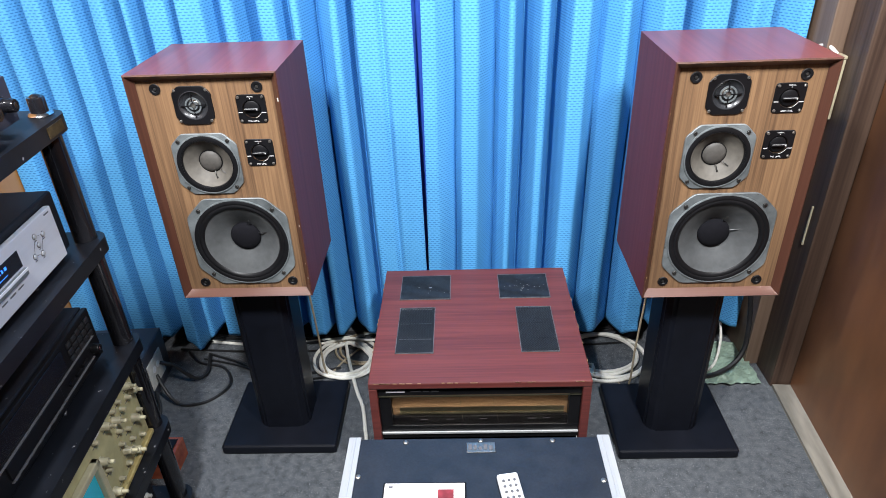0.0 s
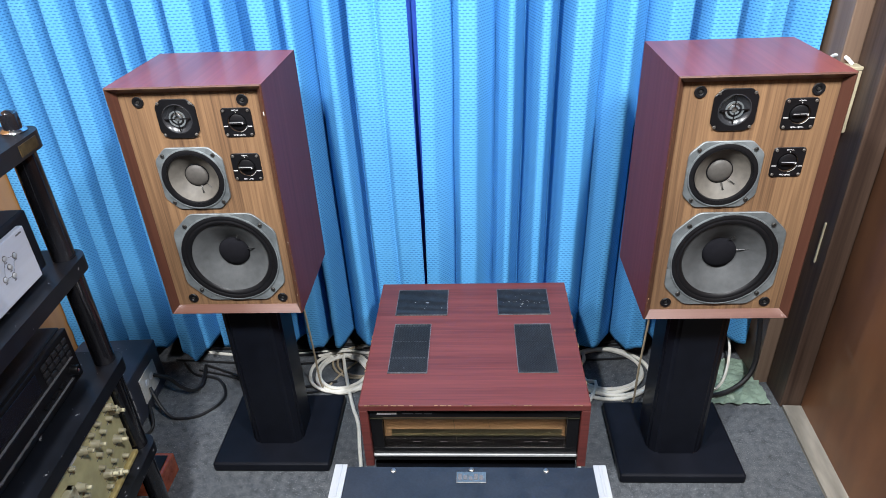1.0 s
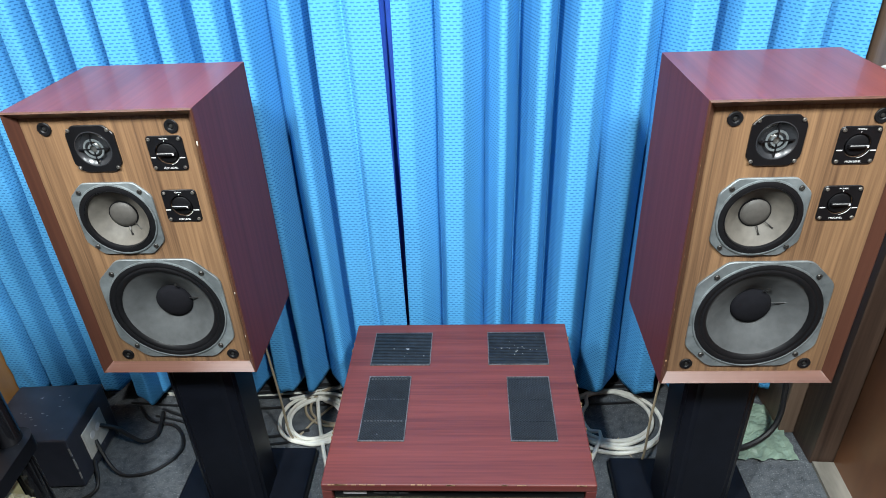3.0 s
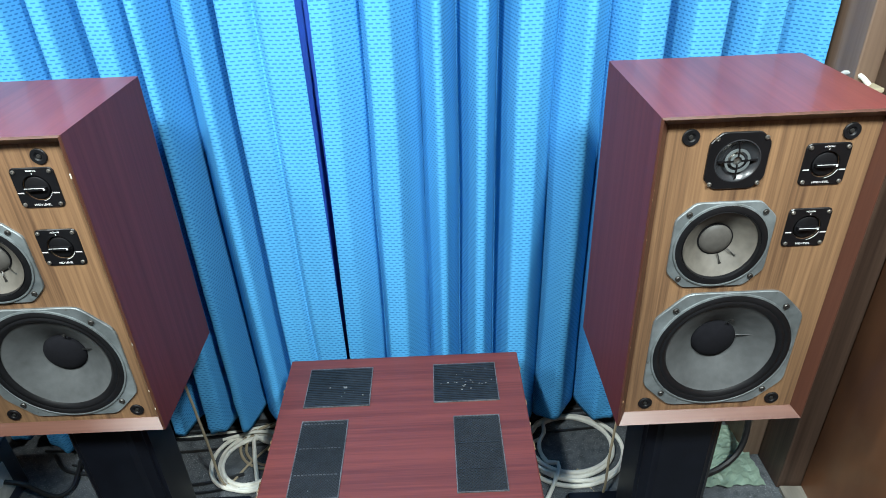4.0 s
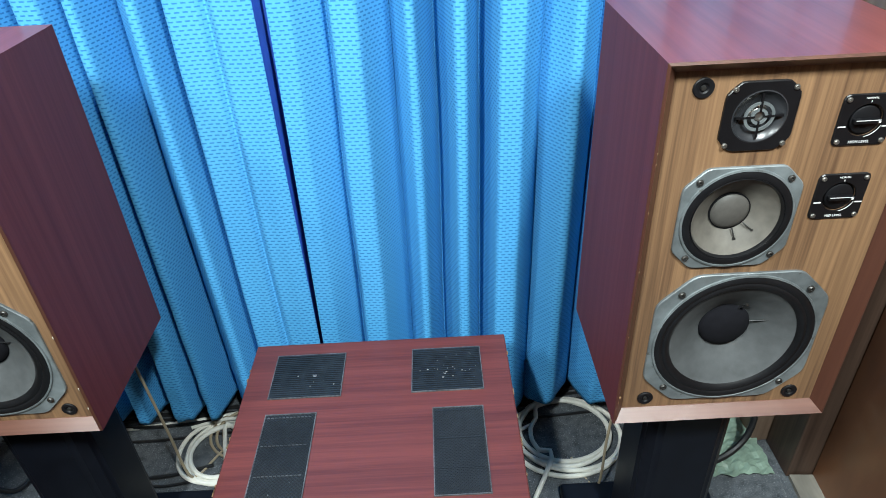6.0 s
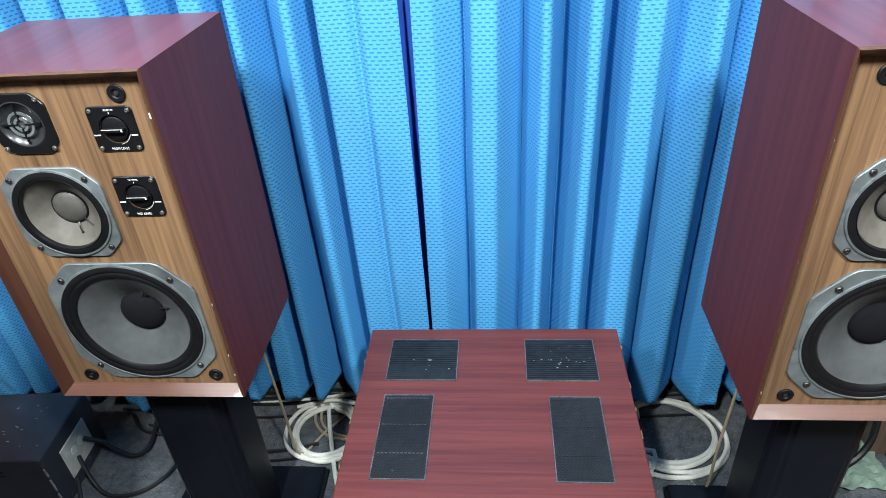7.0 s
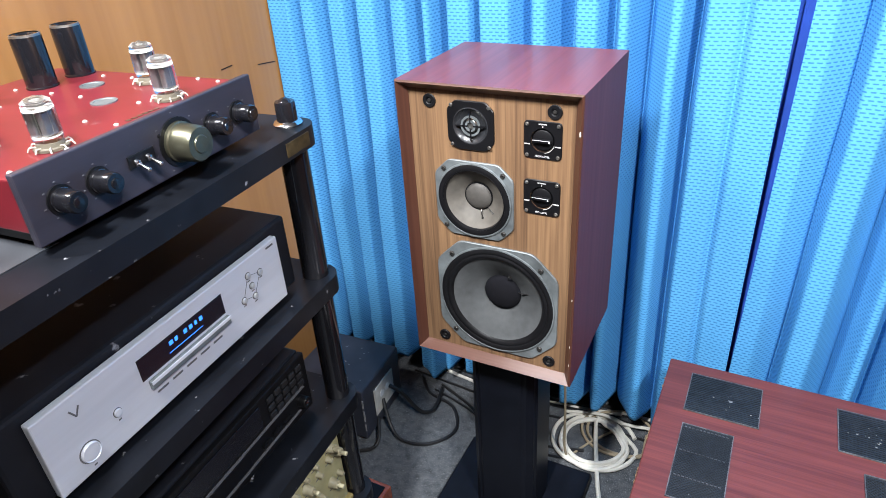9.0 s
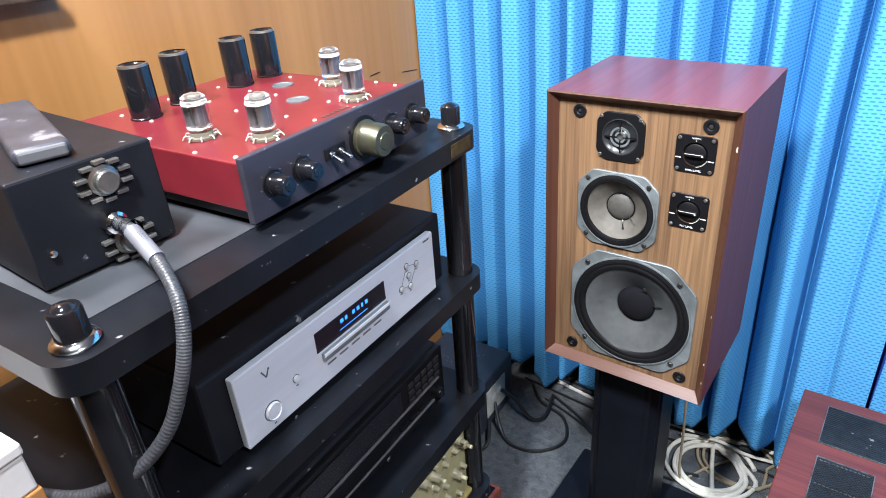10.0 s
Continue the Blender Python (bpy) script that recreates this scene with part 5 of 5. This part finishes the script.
coil(-0.455, 1.895, 0.105, 0.105, 4.2, 0.0062, WHITE_CABLE, "white speaker cable coiled on the carpet", [(-0.40, 1.75, 0.008), (-0.365, 1.66, 0.007), (-0.345, 1.56, 0.007), (-0.325, 1.45, 0.007), (-0.325, 1.32, 0.007), (-0.33, 1.15, 0.007)], 2, 0.5)
coil(-0.40, 1.96, 0.10, 0.085, 1.6, 0.0042, BEIGE_CABLE, "beige cable looped on the carpet", [(-0.30, 2.02, 0.006), (-0.1, 2.06, 0.006)], 5, 2.0)
coil(0.485, 1.895, 0.145, 0.125, 4.3, 0.0062, WHITE_CABLE, "white speaker cable coiled on the carpet", [(0.33, 1.62, 0.007), (0.325, 1.45, 0.007), (0.335, 1.25, 0.007)], 3, 2.5)
cable([(0.40, 1.94, 0.012), (0.30, 1.90, 0.02), (0.15, 1.96, 0.01), (0.0, 2.0, 0.01)], 0.005, WHITE_CABLE, "white cable running along the curtain foot")
cable([(-1.05, 2.03, 0.006), (-0.8, 2.00, 0.006), (-0.55, 2.02, 0.006), (-0.3, 2.06, 0.006), (0.2, 2.08, 0.006)], 0.006, WHITE_CABLE, "white cable running along the back wall")
for k, (dy, r) in enumerate(((0.03, 0.005), (0.055, 0.004), (0.075, 0.006), (-0.02, 0.004))):
    cable([(-1.1, 2.0 + dy, 0.006), (-0.7, 1.97 + dy, 0.008), (-0.4, 1.99 + dy, 0.006), (0.1, 1.97 + dy, 0.008), (0.6, 2.0 + dy, 0.006)], r, BLACK_CABLE, "black cable running along the back wall")
cable([(-0.56, 1.98, 0.02), (-0.46, 2.0, 0.028), (-0.38, 1.99, 0.026), (-0.28, 2.02, 0.012)], 0.005, WHITE_CABLE, "white cable lying over the coil")
cable([(-1.075, 1.74, 0.09), (-1.03, 1.70, 0.03), (-0.98, 1.68, 0.007), (-0.90, 1.70, 0.006), (-0.85, 1.78, 0.006), (-0.90, 1.87, 0.006), (-1.0, 1.90, 0.006), (-1.06, 1.96, 0.006)], 0.0055, BLACK_CABLE, "black mains cable looping from the transformer box")
cable([(-1.07, 1.70, 0.05), (-1.04, 1.63, 0.012), (-1.09, 1.585, 0.007), (-1.18, 1.56, 0.007), (-1.28, 1.58, 0.007)], 0.0055, BLACK_CABLE, "black mains cable round the transformer box")
cable([(-1.075, 1.78, 0.11), (-1.03, 1.785, 0.09), (-1.0, 1.79, 0.05), (-0.97, 1.80, 0.02), (-0.95, 1.84, 0.012), (-0.97, 1.93, 0.012)], 0.0065, BLACK_CABLE, "thick black plug lead")
cable([(-0.98, 1.95, 0.006), (-0.86, 1.90, 0.006), (-0.75, 1.84, 0.006), (-0.6, 1.83, 0.006), (-0.47, 1.86, 0.006)], 0.005, BLACK_CABLE, "black cable on the carpet")
cable([(-0.99, 1.92, 0.007), (-0.85, 1.88, 0.007), (-0.72, 1.82, 0.007), (-0.58, 1.80, 0.007), (-0.44, 1.83, 0.007)], 0.004, BLACK_CABLE, "thin black cable on the carpet")
cable([(-0.53, 1.79, 0.575), (-0.522, 1.795, 0.40), (-0.515, 1.80, 0.2), (-0.512, 1.805, 0.05), (-0.50, 1.83, 0.008), (-0.46, 1.90, 0.008), (-0.40, 1.98, 0.008)], 0.0034, BEIGE_CABLE, "beige speaker wire hanging from the loudspeaker")
cable([(0.552, 1.72, 0.575), (0.541, 1.72, 0.40), (0.532, 1.722, 0.2), (0.525, 1.73, 0.01), (0.48, 1.82, 0.012)], 0.0034, BEIGE_CABLE, "beige speaker wire hanging behind the stand")
cable([(0.78, 1.76, 0.56), (0.90, 1.86, 0.40), (0.945, 1.86, 0.22), (0.925, 1.81, 0.08), (0.83, 1.775, 0.022), (0.70, 1.775, 0.012)], 0.0085, BLACK_CABLE, "thick black cable drooping to the carpet")
cable([(0.88, 2.04, 0.14), (0.875, 1.97, 0.085), (0.83, 1.85, 0.02), (0.74, 1.80, 0.012), (0.66, 1.80, 0.009)], 0.0055, WHITE_CABLE, "white cable drooping to the carpet")
cable([(0.915, 2.04, 0.12), (0.91, 1.95, 0.05), (0.84, 1.82, 0.020), (0.74, 1.775, 0.010)], 0.0048, WHITE_CABLE, "white cable on the pale sheet")
cable([(0.958, 1.92, 1.06), (0.965, 1.89, 1.095), (0.975, 1.855, 1.100), (0.988, 1.835, 1.085)], 0.005, WHITE_CABLE, "white cable over the jamb")

# crumpled sheet
bm = bmesh.new()
n = 26
V = [[bm.verts.new((0.70 + 0.28 * i / n + 0.01 * noise.noise((j * 0.4, 3, 1)), 1.742 + 0.22 * j / n + 0.012 * noise.noise((i * 0.4, 0, 1)), 0.010 + 0.010 * abs(noise.noise((i * 0.35, j * 0.3, 2))) + 0.004 * noise.noise((i * 0.9, j * 0.9, 5)))) for j in range(n + 1)] for i in range(n + 1)]
for i in range(n):
    for j in range(n):
        bm.faces.new((V[i][j], V[i + 1][j], V[i + 1][j + 1], V[i][j + 1]))
sh = part("plastic_sheet", bm, SHEET)
sh.modifiers.new("thickness", "SOLIDIFY").thickness = 0.0012
tagged(sh, "crumpled pale green plastic sheet on the carpet", "sheet")

# fittings on the door post
cf = thing("cable_cover", Matrix.Translation((1.0, 1.86, 0.0)), "cream plastic cable cover fixed to the timber", "cable cover")
part("cover", box(-0.030, 0.006, -0.045, -0.010, 0.91, 1.075, 0.003), CREAM_PLASTIC, cf)
part("cover_cap", box(-0.032, 0.006, -0.047, -0.009, 1.0755, 1.085, 0.002), CREAM_PLASTIC, cf)
cs = thing("cable_strip", Matrix.Translation((0.99, 1.80, 0.0)), "short cream plastic cable strip on the post", "cable cover")
part("strip", box(0.0125, 0.0175, -0.024, -0.018, 0.53, 0.66, 0.001), CREAM_PLASTIC, cs)

sf = thing("wall_shelf", Matrix.Translation((WEST_X, 0.70, 1.395)), "dark brown wooden bracket shelf on the plywood wall", "shelf")
part("board", box(0.0, 0.045, -0.30, 0.27, 0.0, 0.022, 0.004), POST_WOOD, sf)
wall = bpy.data.objects["wall_west"]
for ya, yb, za, zb in ((1.865, 1.935, 1.067, 1.059), (1.731, 1.771, 1.087, 1.089)):
    n = Vector((0, yb - ya, zb - za))
    crack = part("crack", box(0.0, 0.0012, 0.0, n.length, -0.0013, 0.0009), RUBBER, wall, "dark split in the plywood face")
    crack.data.transform(Matrix.Translation((WEST_X + 0.0002, ya, za)) @ pose(0, 0, 0, math.degrees(math.atan2(n.z, n.y)), 0, 0))
